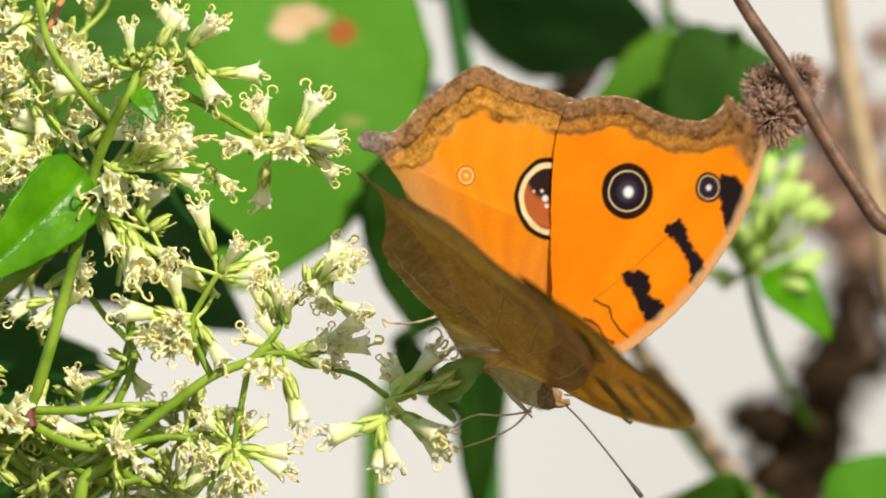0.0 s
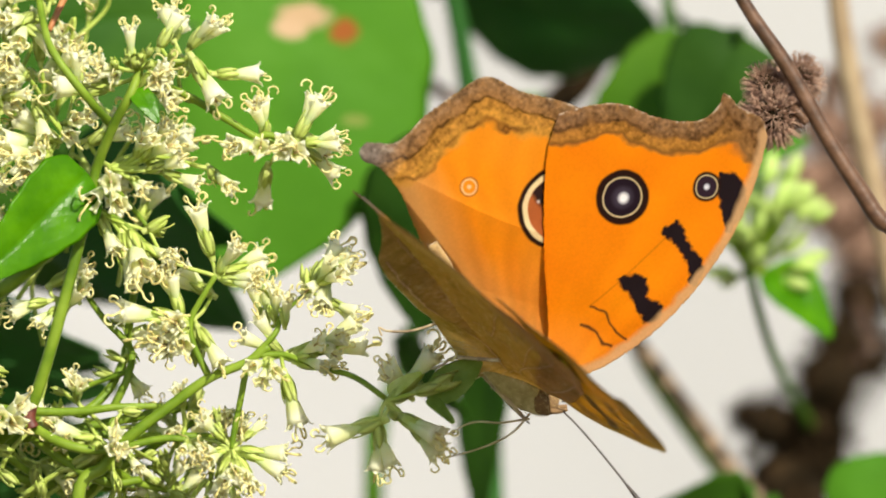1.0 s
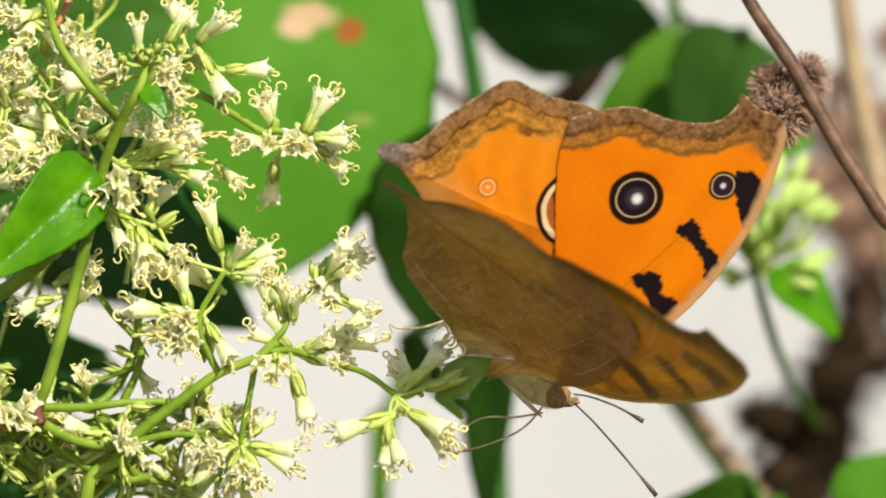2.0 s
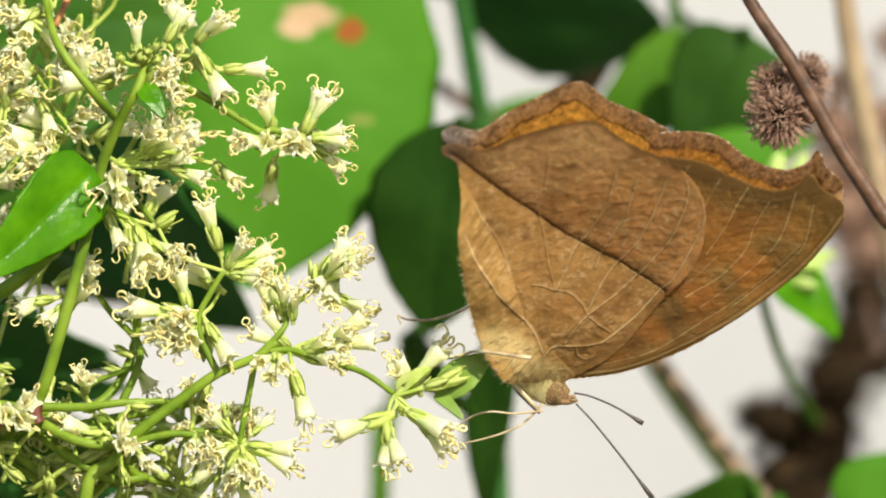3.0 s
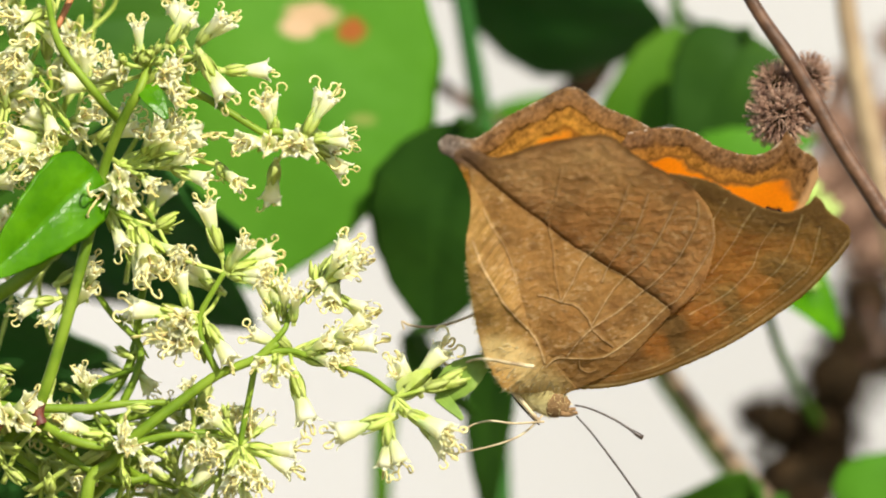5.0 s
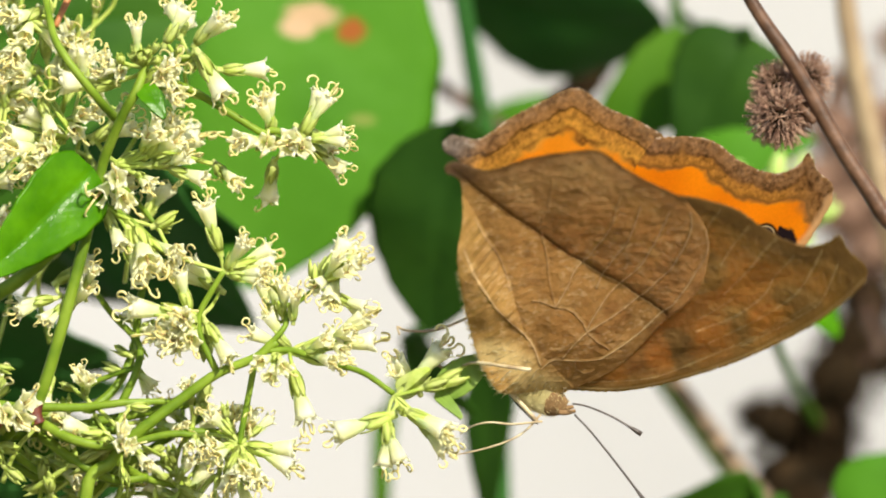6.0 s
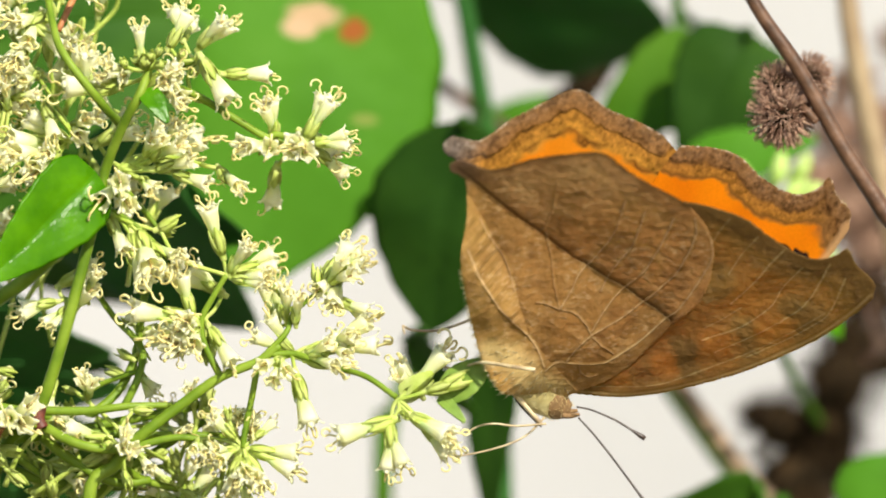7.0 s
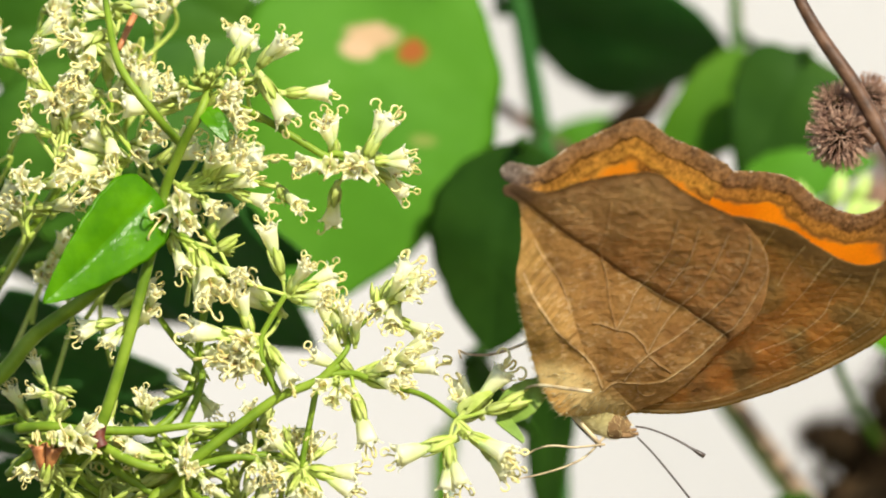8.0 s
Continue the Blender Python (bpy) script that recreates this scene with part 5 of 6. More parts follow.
stalk("branch", [(-40.28, 1, -13.01), (-37.39, -1, -12.79), (-33.58, -1, -13.35)], 0.5, 0.42, STALK, fern)
stalk("branch", [(-40.98, 1, -16.74), (-38.27, -2, -14.45), (-35.49, -2, -14.12), (-33.39, -1, -14.28)], 0.42, 0.36, STALK, fern)
stalk("branch", [(-33.32, 2, -15.35), (-30.49, 1, -17.43), (-27.22, 1, -19.07), (-24.46, 2, -18.86)], 0.5, 0.36, STALK, fern)
bunch(fern, (-38.69, 7, -11.69), [
    ((-39.63, 7, -12.16), (-41.27, 7, -9.81)), ((-38.22, 7, -12.39), (-37.98, 7, -10.66), 2), ((-37.28, 7, -12.39), (-35.40, 7, -10.85), 0), ((-38.83, 5, -14.24), (-41.36, 4, -13.99), 0), ((-40.00, 5, -15.41), (-41.64, 5, -16.82), 0)], extra=0)
stalk("branch", [(-24.42, 4, -1.36), (-25.14, 3, -4.63), (-25.61, 3, -8.36), (-27.02, 2, -11.39), (-28.86, 1, -13.10), (-29.52, -0, -13.18)], 0.34, 0.42, STALK, bush)
bunch(bush, (-25.51, 3, -7.43), [
    ((-25.79, 3, -6.03), (-27.48, 3, -4.86), 0), ((-25.42, 3, -7.90), (-24.11, 3, -10.00), 0), ((-25.95, 2, -8.82), (-28.19, 2, -7.61), 0), ((-25.19, 3, -6.73), (-22.46, 4, -5.85), 2), ((-25.61, 3, -9.77), (-24.02, 3, -11.64), 2),
    ((-26.59, 3, -10.23), (-29.19, 4, -9.31), 0)], extra=0)
thick = random.Random(21)
for k in range(40):
    px, pz = thick.uniform(-34, -17), thick.uniform(-21, -10.5)
    if pz > -12 and px > -24:
        continue
    foot = Vector((px, thick.uniform(1.5, 7), pz))
    mouth = foot + Vector((thick.uniform(-1, 1), thick.uniform(-0.9, 0.4), thick.uniform(-0.7, 1))).normalized() * thick.uniform(2.6, 3.5)
    flower_head(bush, foot, mouth, k % 3 if k % 4 else 0, k % 3 == 0 or k % 4 == 0)
    stalk("pedicel", [foot, foot - (mouth - foot) * 0.7 - Vector((0, 0, 0.6)), foot + Vector((thick.uniform(-3, 1), 0.5, -thick.uniform(2, 5)))], 0.19, 0.26, PEDICEL, bush, sides=5)
for x0, x1, z0, z1, dy, w in ((-36, -20, -15.5, -12.6, 3.5, 0.5), (-37, -22, -17.5, -19.5, 5.0, 0.45), (-34, -18, -13.2, -15.2, 2.5, 0.42), (-30, -20, -21, -14, 4.0, 0.4)):
    stalk("branch", [(x0, dy, z0), ((x0 * 2 + x1) / 3, dy - 0.6, z0 * 0.5 + z1 * 0.5 - 0.7), (x1, dy + 0.5, z1)], w, w * 0.8, STALK, bush)
withered = part("flower_head", CUPS[1], RUST, fern, "withered rust-coloured flower head")
withered.matrix_local = Matrix.Translation(at((-37.9, -2, -17.6)) - fern.location) @ pose(0, 0, 0, 20, 12, 0)
for k, lean in enumerate((-24, 4, 30)):
    part("corolla", corolla_mesh(77 + k, 0.7), [RUST, RUST], withered).matrix_local = pose(0, 0, 0.3 * MM, 14 * (k - 1), lean, 70 * k)
    part("stigma", CURLS[k], RUST, withered).matrix_local = pose(0, 0, 0.3 * MM, 14 * (k - 1), lean, 70 * k)
# crowded heads farther back, seen between the nearer ones
back = random.Random(12)
for k in range(48):
    bx, bz = back.uniform(-46, -20), back.uniform(-3, 24)
    if bx > -26 and bz > 8 or bx > -24 and bz > -2:
        continue
    by = back.uniform(6, 13)
    foot = Vector((bx, by, bz))
    mouth = foot + Vector((back.uniform(-1, 1), back.uniform(-1.6, 0.6), back.uniform(-0.6, 1.2))).normalized() * 3.4
    flower_head(fern, foot, mouth, back.choice((1, 2, 3)))
    stalk("pedicel", [foot, foot - (mouth - foot) * 0.8 - Vector((0, 0, 0.8)), foot - Vector((back.uniform(0, 3), -2, back.uniform(5, 8)))], 0.17, 0.22, PEDICEL, fern, sides=5)

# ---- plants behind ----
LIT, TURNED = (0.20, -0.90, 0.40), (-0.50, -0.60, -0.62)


def held_leaf(parent, node, base, tip, width, up, mat, label, stem_mat, **kw):
    """A leaf on its own stalk, which leaves the stem at node."""
    n, b, e = Vector(node), Vector(base), Vector(tip)
    stalk("petiole", [n, (n + b) / 2 + Vector((0, 0, -1.0)), b, b + (e - b) * 0.04], 0.55, 0.4, stem_mat, parent, sides=6)
    return leaf(parent, base, tip, width, up, mat, label, **kw)


stain(LEAF_SCARRED, [(-0.01765, 0.52066, 0.0025, 0.0012, (0.50, 0.34, 0.19)), (-0.01895, 0.51957, 0.0016, 0.0011, (0.54, 0.37, 0.22)), (-0.01412, 0.51932, 0.0014, 0.0012, (0.30, 0.09, 0.015)), (-0.01317, 0.51140, 0.0014, 0.0006, (0.20, 0.26, 0.05))])
shrub = plant("leafy_shrub", 6, 70, "broad-leaved green shrub with one sunlit scarred leaf", "shrub", "leafy shrubs")
stalk("stem", [(10, 76, -500), (10, 80, -200), (4.90, 80, -26.48), (4.29, 80, -14.23), (5.41, 80, -0.46), (3.26, 78, 12.78), (1.93, 78, 20.41), (0.81, 78, 26.52), (0.31, 78, 32.63)], 1.6, 0.7, LEAF_DEEP_SHADE, shrub, "thin green stem", 8)
stalk("stem", [(-6, 92, -500), (-6, 92, -60), (-5.61, 92, -23.72), (-5.30, 92, -18.04), (-4.26, 92, -12.87), (-1.27, 92, -7.18), (0.81, 84, -1.97), (4.90, 80, 2.09)], 0.9, 0.5, LEAF_HALF_LIT, shrub)
held_leaf(shrub, (0.81, 78, 26.52), (-8.60, 60, 30.49), (-17.20, 56, -3.43), 24.2, LIT, LEAF_SCARRED, "broad sunlit green leaf with a pale scar and a rust spot", STALK, fold=0.06, droop=0.06, blunt=0.85, seed=11)
held_leaf(shrub, (3.26, 78, 12.78), (1.38, 50, 11.30), (-1.58, 50, -7.11), 16.5, TURNED, LEAF_DARK_SHADE, "dark green rounded leaf in shade", LEAF_DARK_SHADE, fold=0.05, droop=0.05, blunt=0.8, seed=12)
held_leaf(shrub, (0.31, 78, 32.63), (-0.59, 82, 23.57), (19.91, 82, 18.86), 16.4, TURNED, LEAF_DEEP_SHADE, "shaded dark green leaf overhead", LEAF_DEEP_SHADE, fold=0.1, seed=13, blunt=1.15)
held_leaf(shrub, (3.26, 78, 12.78), (3.42, 95, 9.90), (9.90, 95, 14.31), 4.0, LIT, LEAF_BROAD, "light green leaf", STALK, seed=24)
held_leaf(shrub, (4.29, 80, -14.23), (4.55, 62, -8.45), (3.30, 62, -24.46), 5.5, TURNED, LEAF_DARK_SHADE, "narrow dark leaf", LEAF_DARK_SHADE, seed=18)
held_leaf(shrub, (0.81, 84, -1.97), (-3.44, 60, -7.93), (2.30, 60, -15.17), 4.5, TURNED, LEAF_SHADY, "small green leaf", LEAF_SHADY, seed=19)
stalk("stem", [(-2.02, 92, 16.07), (0.31, 92, 14.52), (2.89, 90, 12.69), (5.98, 90, 10.37), (7.50, 86, 7.24), (5.41, 80, -0.46)], 0.6, 0.7, RED_STEM, shrub, "red-brown twig")

shade = plant("leafy_shrub", -54, 58, "shady shrub of large dark green leaves", "shrub", "leafy shrubs")
stalk("stem", [(-54, 58, -500), (-54, 58, -200), (-50.49, 58, -22.85), (-51.48, 58, -7.92), (-50.99, 58, 7.02), (-48.99, 58, 21.96)], 1.6, 0.8, LEAF_SHADY, shade, "green stem", 8)
held_leaf(shade, (-51.23, 58, 1.05), (-33.18, 48, 8.42), (-17.43, 48, -7.83), 22.0, TURNED, LEAF_DEEP_SHADE, "dark shaded leaf behind the blossoms", LEAF_DARK_SHADE, seed=15)
held_leaf(shade, (-51.48, 58, -5.93), (-45.10, 50, -3.90), (-28.82, 50, -11.30), 12.0, TURNED, LEAF_DEEP_SHADE, "dark shaded leaf", LEAF_DARK_SHADE, seed=16)
held_leaf(shade, (-50.99, 58, 5.53), (-42.87, 55, 5.51), (-21.04, 55, 19.90), 19.0, (-0.3, -0.9, -0.1), LEAF_SHADY, "dull green leaf", LEAF_SHADY, seed=17)
held_leaf(shade, (-48.99, 58, 21.96), (-46.11, 60, 21.01), (-29.64, 60, 22.51), 13.0, (-0.3, -0.9, -0.1), LEAF_SHADY, "dull green leaf", LEAF_SHADY, seed=32)
held_leaf(shade, (-51.23, 58, 1.05), (-47.42, 66, 12.11), (-22.81, 66, -5.98), 26.0, TURNED, LEAF_SHADY, "large shaded leaf", LEAF_SHADY, seed=26)
held_leaf(shade, (-51.23, 58, -0.95), (-27.89, 44, 5.93), (-17.35, 44, 0.05), 10.0, TURNED, LEAF_DEEP_SHADE, "dark shaded leaf", LEAF_DARK_SHADE, seed=33)
held_leaf(shade, (-51.48, 58, -9.91), (-50.21, 62, -9.95), (-30.21, 62, -17.95), 13.0, TURNED, LEAF_DEEP_SHADE, "dark shaded leaf", LEAF_DARK_SHADE, seed=27)
held_leaf(shade, (-51.48, 58, -8.91), (-41.29, 22, -14.29), (-24.56, 22, -19.54), 9.0, TURNED, LEAF_SHADY, "shaded green leaf", LEAF_SHADY, seed=29)
held_leaf(shade, (-51.48, 58, -6.92), (-40.29, 42, -7.29), (-29.05, 42, -9.73), 9.0, TURNED, LEAF_DEEP_SHADE, "dark shaded leaf", LEAF_DARK_SHADE, seed=30)
held_leaf(shade, (-50.59, 58, -21.86), (-44.10, 40, -23.86), (-26.05, 40, -20.44), 6.0, TURNED, LEAF_DEEP_SHADE, "dark shaded leaf", LEAF_DARK_SHADE, seed=28)
held_leaf(shade, (-50.74, 58, -19.87), (-46.09, 50, -19.20), (-30.30, 50, -20.68), 9.0, TURNED, LEAF_DEEP_SHADE, "dark shaded leaf", LEAF_DARK_SHADE, seed=25)
held_leaf(shade, (-48.99, 58, 21.96), (-38.88, 66, 28.68), (-18.29, 66, 19.64), 10.0, (-0.2, -0.95, 0.1), LEAF_SHADY, "dull green leaf", LEAF_SHADY, seed=34)
held_leaf(shade, (-51.48, 58, -8.91), (-41.46, 46, -11.74), (-27.46, 46, -12.72), 6.5, TURNED, LEAF_DEEP_SHADE, "dark shaded leaf", LEAF_DARK_SHADE, seed=35)

sapling = plant("leafy_shrub", 32, 84, "young shrub with an olive-brown stem and half-shaded leaves", "shrub", "leafy shrubs")
stalk("stem", [(46, 84, -500), (43, 84, -120), (37.5, 83, -50), (33.6, 82, -29.0), (27.40, 82, -20.91), (20.25, 82, -11.20), (15.64, 82, -4.04), (17.22, 84, 5.69), (20.85, 86, 15.97), (20.95, 86, 26.75)], 1.2, 0.55, OLIVE_STEM, sapling, "dry olive-brown stem", 8)
stalk("stem", [(32.87, 92, -26.82), (27.19, 92, -21.66), (22.02, 92, -14.94), (18.92, 92, -10.29), (17.33, 90, -6.14), (16.23, 86, -3.03)], 0.9, 0.6, LEAF_SHADY, sapling, "green shoot")
stalk("stem", [(21.02, 80, 18.93), (20.84, 81, 22.52), (20.76, 82, 27.15)], 0.6, 0.5, LEAF_SHADY, sapling, "green shoot")
# light and dark leaf stand in for one leaf's lit and shadowed halves
held_leaf(sapling, (20.85, 86, 15.97), (24.10, 74, 17.69), (12.59, 74, 9.68), 8.6, (-0.10, -0.92, 0.20), LEAF_HALF_LIT, "light green leaf", STALK, fold=0.2, seed=14)
held_leaf(sapling, (20.85, 86, 21.62), (26.90, 66, 19.39), (21.02, 66, 6.83), 10.4, TURNED, LEAF_DARK_SHADE, "dark green leaf standing in for a shadowed leaf half", LEAF_DARK_SHADE, fold=0.1, seed=22)
held_leaf(sapling, (17.22, 84, 5.69), (21.31, 62, 7.05), (32.81, 62, 10.05), 5.5, LIT, LEAF_BROAD, "light green leaf", STALK, fold=0.1, seed=23)
stalk("twig", [(16.70, 84, 2.10), (10.13, 92, 10.91), (13.23, 92, 15.56), (15.82, 92, 19.69)], 1.6, 1.4, BURR_DARK, sapling, "dark dead twig")

lowplant = plant("leafy_weed", 30, 60, "low green weed with plain leaves", "weed")
stalk("stem", [(30, 60, -500), (30, 60, -100), (29.81, 62, -27.96), (29.27, 61, -24.43)], 1.0, 0.6, LEAF_SHADY, lowplant, "green stem", 8)
held_leaf(lowplant, (29.37, 61, -24.93), (27.6, 60, -21.0), (19.2, 60, -23.2), 4.6, TURNED, LEAF_SHADY, "green leaf", LEAF_SHADY, seed=20)
held_leaf(lowplant, (29.37, 61, -24.93), (35.0, 60, -23.6), (45.6, 60, -18.4), 8.0, LIT, LEAF_BROAD, "green leaf low down", LEAF_SHADY, seed=21)

weed = plant("burr_weed", 44, 24, "dry weed with a red-brown stem and bristly brown burrs", "weed", "burr weeds")
stalk("stem", [(44, 24, -500), (44, 20, -200), (40, 14, -40), (39.95, 7, -3.71), (36.35, 7, 3.10), (32.80, 7, 8.73), (29.25, 7, 15.07), (26.50, 7, 19.06), (24.70, 7, 22.11), (23.76, 7, 24.46)], 1.0, 0.46, RED_STEM, weed, "reddish brown stem", 10)
def burr(parent, centre, radius, spikes, mat, seed, core_mat=BURR_DARK):
    """A ball of hooked bristles round a lumpy core."""
    rnd = random.Random(seed)
    c = at(centre) - parent.location
    bm = bmesh.new()
    bmesh.ops.create_icosphere(bm, subdivisions=3, radius=0.60)
    for q in bm.verts:
        q.co *= 1 + 0.16 * noise.noise(q.co * 3 + Vector((seed, 0, 0)))
    v = [q.co.copy() for q in bm.verts]
    f = [tuple(w.index for w in t.verts) for t in bm.faces]
    bm.free()
    core = part("burr", built("burr", [c + q * radius * MM for q in v], f), core_mat, parent, "bristly brown seed burr")
    v, f = [], []
    for _ in range(spikes):
        d = Vector((rnd.gauss(0, 1), rnd.gauss(0, 1), rnd.gauss(0, 1))).normalized()
        s = d.orthogonal().normalized()
        L = rnd.uniform(0.80, 1.10)
        tube([d * 0.6, d * (0.6 + L) / 2 + s * 0.03, d * L, d * (L + 0.01) + s * 0.08], 0.022, 0.010, 4, 2, None, v, f)
    tagged(part("bristles", built("bristles", [c + q * radius * MM for q in v], f), mat, core), kind="stuff")
    return core


burr(weed, (27.89, 8, 11.05), 2.75, 900, BURR, 1)
burr(weed, (27.55, 9, 13.69), 2.1, 560, BURR, 2)
burr(weed, (30.07, 11, 14.10), 2.4, 600, BURR, 3)
stalk("pedicel", [(30.80, 7, 10.61), (29.86, 7, 11.55), (28.96, 8, 12.27)], 0.4, 0.35, RED_STEM, weed)
old = plant("burr_weed", 50, 110, "withered weed with dark brown seed heads", "weed", "burr weeds")
stalk("stem", [(50, 110, -500), (44, 104, -120), (35, 98, -50), (33.05, 97, -29.05), (31.94, 95, -22.24), (34.64, 98, -18.67), (36.09, 95, -12.91), (39.67, 100, -8.81), (40.75, 125, -8.51), (40.65, 125, 0.59), (37.65, 125, 5.94), (36.85, 125, 11.56), (37.01, 125, 17.18)], 1.2, 0.6, RED_STEM, old, "thin dark stem", 8)
stalk("stem", [(66, 72, -500), (60, 72, -150), (45, 67, -25), (40.86, 66, -3.97), (38.85, 66, 5.58), (37.35, 66, 12.61), (36.09, 66, 19.14), (35.49, 66, 24.16), (35.24, 66, 27.68)], 1.3, 0.90, TAN_STEM, old, "bare dry tan stem", 8)
stalk("stem", [(39.67, 100, -8.81), (39.79, 125, -4.23), (37.49, 125, 3.80), (34.97, 125, 6.90)], 0.6, 0.4, RED_STEM, old)
stalk("stem", [(31.94, 95, -22.24), (30.64, 95, -16.54), (28.43, 99, -15.31)], 0.6, 0.4, RED_STEM, old)
for k, (spot, r) in enumerate((((37.01, 125, 11.40), 3.8), ((35.40, 125, 6.58), 3.6), ((37.76, 125, 3.37), 4), ((40.65, 125, 0.05), 4.2), ((40.11, 125, 7.55), 3.8), ((41.39, 125, 12.09), 3.4), ((38.83, 125, 16.00), 2.6), ((42.4, 125, 4.2), 3.8), ((42.6, 125, 19.6), 2.4))):
    burr(old, spot, r, 150, BURR_DRY, 5 + k, BURR_DRY)
for k, (spot, r) in enumerate((((30.64, 95, -16.02), 3.6), ((31.94, 95, -22.24), 6.0), ((36.09, 95, -12.2), 4.6), ((37.2, 97, -8.6), 3.4), ((34.9, 96, -16.0), 4.2), ((28.46, 100, -15.33), 2.2), ((34.64, 98, -18.67), 5.0), ((40.06, 125, -4.76), 4.2), ((40.86, 125, -9.85), 4.0))):
    burr(old, spot, r, 160, BURR_DARK, 20 + k)

sprout = plant("budding_weed", 30, 56, "slender green weed with pale green buds", "weed")
stalk("stem", [(62, 70, -500), (62, 90, -120), (50, 106, -45), (44.0, 112, -27.3), (38.95, 108, -22.0), (34.7, 96, -16.6), (30.3, 70, -10.0), (27.68, 58, -2.44), (27.38, 58, 2.04)], 0.6, 0.40, LEAF_HALF_LIT, sprout, "thin green stem", 8)
leaf(sprout, (29.61, 57, -1.24), (34.95, 56, -7.50), 5.4, (0.3, -0.75, 0.5), LEAF_FRESH, "light green leaf", seed=31)
bud_rnd = random.Random(7)


def bud_mesh():
    v, f = tube([(0, 0, -0.2), (0, 0, 0.6), (0.05, 0, 1.4), (0.0, 0.05, 2.2)], 0.55, 0.5, 9, 4, lambda t: 0.35 + 0.8 * math.sin(3.14 * (0.1 + 0.85 * t)))
    return built("bud", [q * MM for q in v], f)


BUD = bud_mesh()
for k in range(44):
    a, r = bud_rnd.uniform(0, 6.28), bud_rnd.random() ** 0.6
    spot = Vector((29.0, 58, 1.9)) + Vector((r * 4.6 * math.cos(a), bud_rnd.uniform(-3, 3), r * 5.6 * math.sin(a)))
    b = part("bud", BUD, BUD_PALE, sprout)
    d = (spot - Vector((27.43, 58, -1.94))).normalized()
    b.matrix_local = Matrix.Translation(at(spot) - sprout.location) @ d.to_track_quat("Z", "Y").to_matrix().to_4x4() @ Matrix.Scale(bud_rnd.uniform(0.8, 1.3), 4)
    stalk("pedicel", [(27.38, 58, -1.44), (Vector((27.38, 58, -1.44)) + spot) / 2 + Vector((0, 0, -0.5)), spot], 0.2, 0.15, STALK, sprout, sides=5)


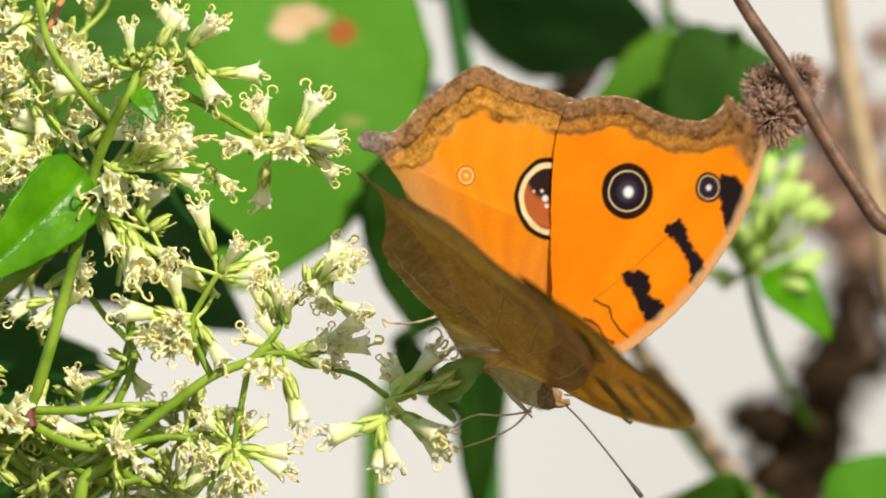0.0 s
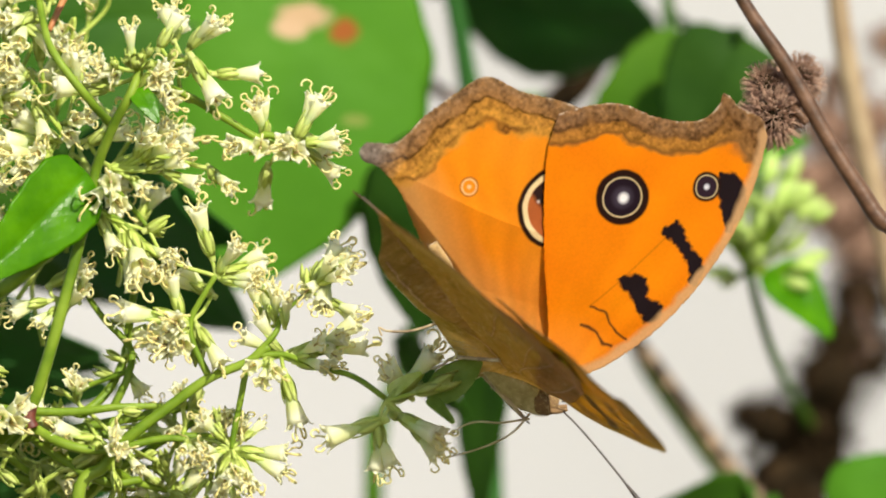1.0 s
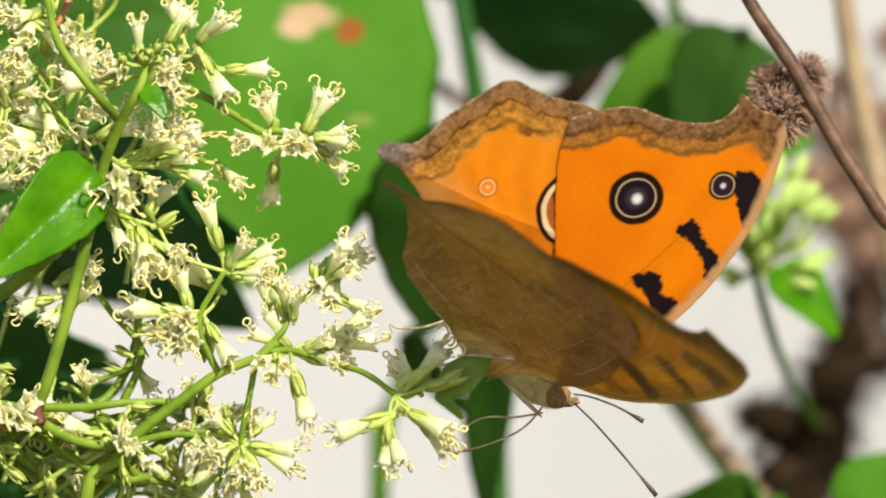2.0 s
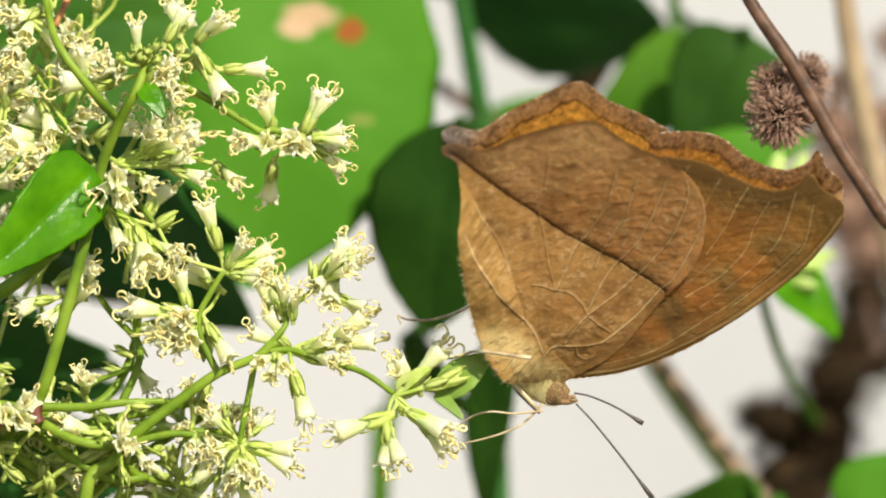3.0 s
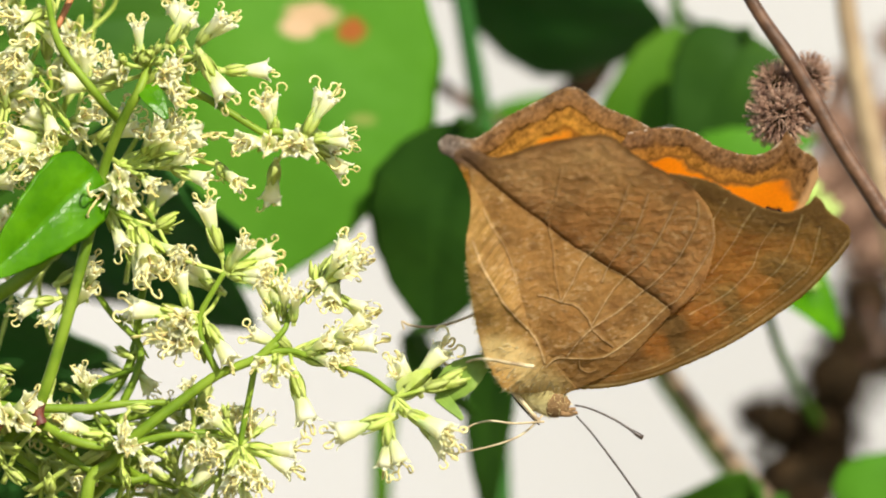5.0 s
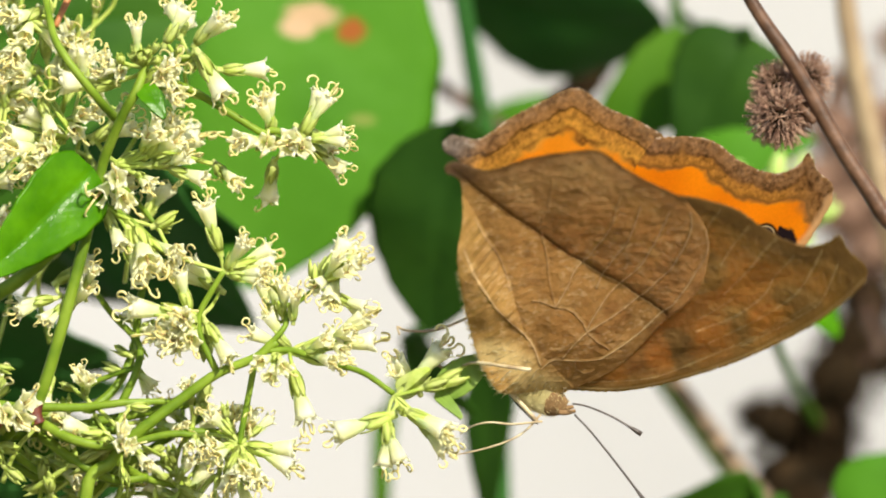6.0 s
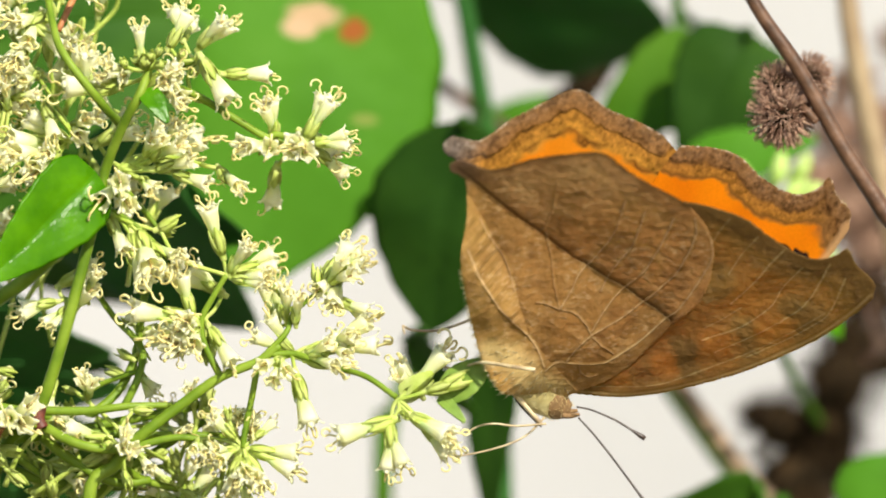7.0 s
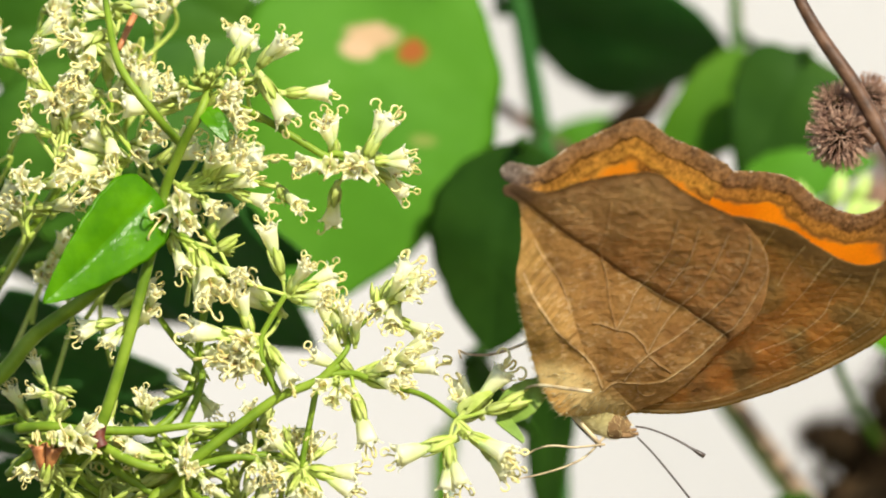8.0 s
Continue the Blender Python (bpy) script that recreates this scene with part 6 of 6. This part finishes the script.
# ---- movement ----
def motions():
    # the flowering stems nod a little under the insect
    nods = (
        (vine, ((0, 0.186, -0.070), (0.5, 0.386, -0.130), (1, 0.116, -0.233), (1.5, 0.312, 0.056), (3, 0.093, 0.126), (3.5, 0.000, -0.000), (4, 0.233, 0.093), (4.5, 0.233, -0.023), (6, 0.009, 0.070), (6.5, 0.047, -0.163), (7, 0.093, -0.279), (7.5, -0.093, -0.163), (8, 0.209, -0.121))),
        (bush, ((0, 0.186, -0.047), (0.5, 0.154, -0.130), (1, -0.116, -0.256), (1.5, 0.172, 0.056), (3, 0.023, 0.102), (3.5, 0.000, -0.000), (4, 0.140, 0.070), (4.5, 0.047, -0.070), (6, -0.061, 0.070), (6.5, 0.000, -0.116), (7, 0.000, -0.233), (7.5, -0.116, -0.000), (8, 0.047, -0.144))),
        (fern, ((0, 0.147, 0.008), (0.5, 0.208, -0.076), (1, 0.070, -0.132), (1.5, 0.211, 0.056), (3, 0.078, 0.079), (3.5, 0.000, -0.000), (4, 0.163, 0.078), (4.5, 0.101, -0.047), (6, -0.037, 0.054), (6.5, 0.008, -0.093), (7, 0.023, -0.209), (7.5, -0.093, -0.023), (8, 0.062, -0.106))),
    )
    for p, rows in nods:
        home = p.location.copy()
        walk(p, [(t, pose(home.x + dx * MM, home.y, home.z + dz * MM)) for t, dx, dz in rows])
    walk(butterfly, [
    (0.0, pose(0.00955, 0, 0.48886, 120.8, -38.2, -18.2)),
    (0.1, pose(0.00960, 0, 0.48914, 121.4, -38.9, -18.9)),
    (0.2, pose(0.00964, 0, 0.48922, 122.0, -39.0, -19.1)),
    (0.3, pose(0.00957, 0, 0.48889, 123.6, -39.3, -19.3)),
    (0.5, pose(0.00947, 0, 0.48903, 123.2, -38.5, -18.8)),
    (0.8, pose(0.00934, 0, 0.48863, 123.7, -38.5, -18.5)),
    (1.0, pose(0.00918, 0, 0.48824, 123.7, -38.1, -18.0)),
    (1.2, pose(0.00941, 0, 0.48873, 121.5, -37.8, -17.9)),
    (1.5, pose(0.00960, 0, 0.48895, 119.4, -37.2, -17.5)),
    (1.7, pose(0.00971, 0, 0.48864, 122.4, -38.7, -18.4)),
    (2.8, pose(0.00944, 0, 0.48936, 129.0, -34.9, -9.4)),
    (3.0, pose(0.00963, 0, 0.48894, 129.0, -35.1, -9.6)),
    (3.5, pose(0.00945, 0, 0.48798, 128.4, -34.3, -8.9)),
    (4.0, pose(0.00943, 0, 0.48824, 127.9, -34.2, -8.1)),
    (4.2, pose(0.00971, 0, 0.48816, 127.9, -33.8, -7.8)),
    (4.3, pose(0.00954, 0, 0.48798, 126.8, -33.2, -7.3)),
    (4.5, pose(0.00965, 0, 0.48781, 126.3, -32.4, -6.8)),
    (4.7, pose(0.00966, 0, 0.48786, 126.3, -32.7, -7.0)),
    (5.8, pose(0.00934, 0, 0.48804, 130.1, -35.2, -9.6)),
    (6.0, pose(0.00941, 0, 0.48806, 129.9, -34.9, -9.3)),
    (6.2, pose(0.00939, 0, 0.48781, 129.4, -34.8, -9.2)),
    (6.4, pose(0.00932, 0, 0.48753, 127.9, -34.2, -8.6)),
    (6.5, pose(0.00951, 0, 0.48760, 126.9, -33.7, -8.0)),
    (6.6, pose(0.00944, 0, 0.48760, 127.0, -33.9, -8.2)),
    (6.8, pose(0.00948, 0, 0.48773, 127.6, -34.5, -8.7)),
    (7.0, pose(0.00959, 0, 0.48781, 127.9, -34.2, -8.3)),
    (7.2, pose(0.01030, 0, 0.48800, 127.2, -34.6, -8.7)),
    (7.4, pose(0.00951, 0, 0.48772, 127.4, -35.2, -9.2)),
    (7.5, pose(0.00937, 0, 0.48785, 127.9, -35.7, -9.7)),
    (8.0, pose(0.00959, 0, 0.48789, 128.9, -35.6, -9.4)),
])
    # opening of the wings about the body, and the sweep of the fore and hind wings, in degrees
    near = [
    (0.0, 61.6, -3.5, -1.0),
    (0.1, 53.8, -5.4, -1.0),
    (0.2, 44.8, -5.7, -1.0),
    (0.3, 57.6, -6.2, -1.4),
    (0.5, 49.4, -6.7, -1.0),
    (0.8, 60.0, -6.3, -1.3),
    (1.0, 67.5, -7.2, -1.4),
    (1.2, 48.7, -8.9, -2.1),
    (1.5, 54.1, -7.9, -3.2),
    (1.7, 60.8, -7.5, -2.1),
    (2.8, 8.3, -5.1, 1.3),
    (3.0, 9.7, -5.4, 1.2),
    (3.5, 11.2, -4.5, 1.3),
    (4.0, 12.6, -5.4, 2.0),
    (4.2, 27.6, -5.7, 1.8),
] + [
    (4.3, 33.2, -2.9, 1.6),
    (4.5, 36.9, -4.5, 1.4),
    (4.7, 18.1, -6.5, 1.4),
    (5.8, 8.6, -1.7, 1.5),
    (6.0, 16.5, 1.1, 1.5),
    (6.2, 32.6, 4.8, 1.4),
    (6.4, 40.9, 5.9, 1.5),
    (6.5, 33.1, 5.0, 1.7),
    (6.6, 17.1, 2.7, 1.7),
    (6.8, 19.3, -0.8, 1.2),
    (7, 18.6, 1.6, 1),
    (7.1, 19.5, 1.6, 1),
    (7.2, 31, -0.5, 1.2),
    (7.3, 22, 0.8, 1.2),
    (7.4, 33, -2.6, 1.4),
    (7.5, 28.5, -4.6, 1.5),
    (7.6, 17.2, -0.6, 1.5),
    (7.8, 16.8, 0, 1.5),
    (8.0, 17.7, 0.0, 1.5),
]
    far = [
    (0.0, 29.4, -3.7, -4.2),
    (0.1, 19.6, -5.5, -4.3),
    (0.2, 19.1, -5.0, -4.3),
    (0.3, 20.7, -4.0, -2.9),
    (0.5, 19.1, -5.9, -2.7),
    (0.8, 17.6, -6.6, -3.7),
    (1.0, 20.4, -7.2, -3.9),
    (1.2, 19.1, -7.8, -4.1),
    (1.5, 23.0, -8.9, -4.4),
    (1.7, 9.8, -11.3, -4.3),
    (2.8, 16.0, 3.6, 2.4),
    (3.0, 8.5, 3.6, 2.2),
    (3.5, 12.1, 3.6, 2.2),
    (4.0, 11.1, 2.3, 3.2),
    (4.2, 20.6, -3.8, 1.5),
] + [
    (4.3, 18.5, -2.9, -0.1),
    (4.5, 30.0, -6.4, -1.0),
    (4.7, 12.1, -6.8, -1.0),
    (5.8, 12.4, 4.0, 2.6),
    (6.0, 12.4, 4.0, 2.6),
    (6.2, 26.1, 4.0, 1.5),
    (6.4, 27.1, 3.9, 0.3),
    (6.5, 23.3, 4.7, 0.2),
    (6.6, 23.3, 4.7, 0.2),
    (6.8, 15.6, 6.6, 0.7),
    (7, 12, 7.9, 1),
    (7.1, 12.3, 7.9, 1),
    (7.2, 19, 6.2, 0.8),
    (7.3, 16, 9.6, 1),
    (7.4, 17.5, 11.2, 1),
    (7.5, 7.1, 10.2, 1),
    (7.6, 7, 8, 1.4),
    (7.8, 6.6, 6.6, 1.8),
    (8.0, 6.3, 6.0, 1.9),
]
    for rows, sign, (fw, hw) in ((far, 1, wings["far"]), (near, -1, wings["near"])):
        walk(fw, [(t, pose(0, 0, 0, 0, sign * a, 0) @ pose(0, 0, 0, 0, 0, -f)) for t, a, f, h in rows])
        walk(hw, [(t, pose(0, 0, 0, 0, sign * a, 0) @ pose(0, 0, 0, 0, 0, -h)) for t, a, f, h in rows])


motions()
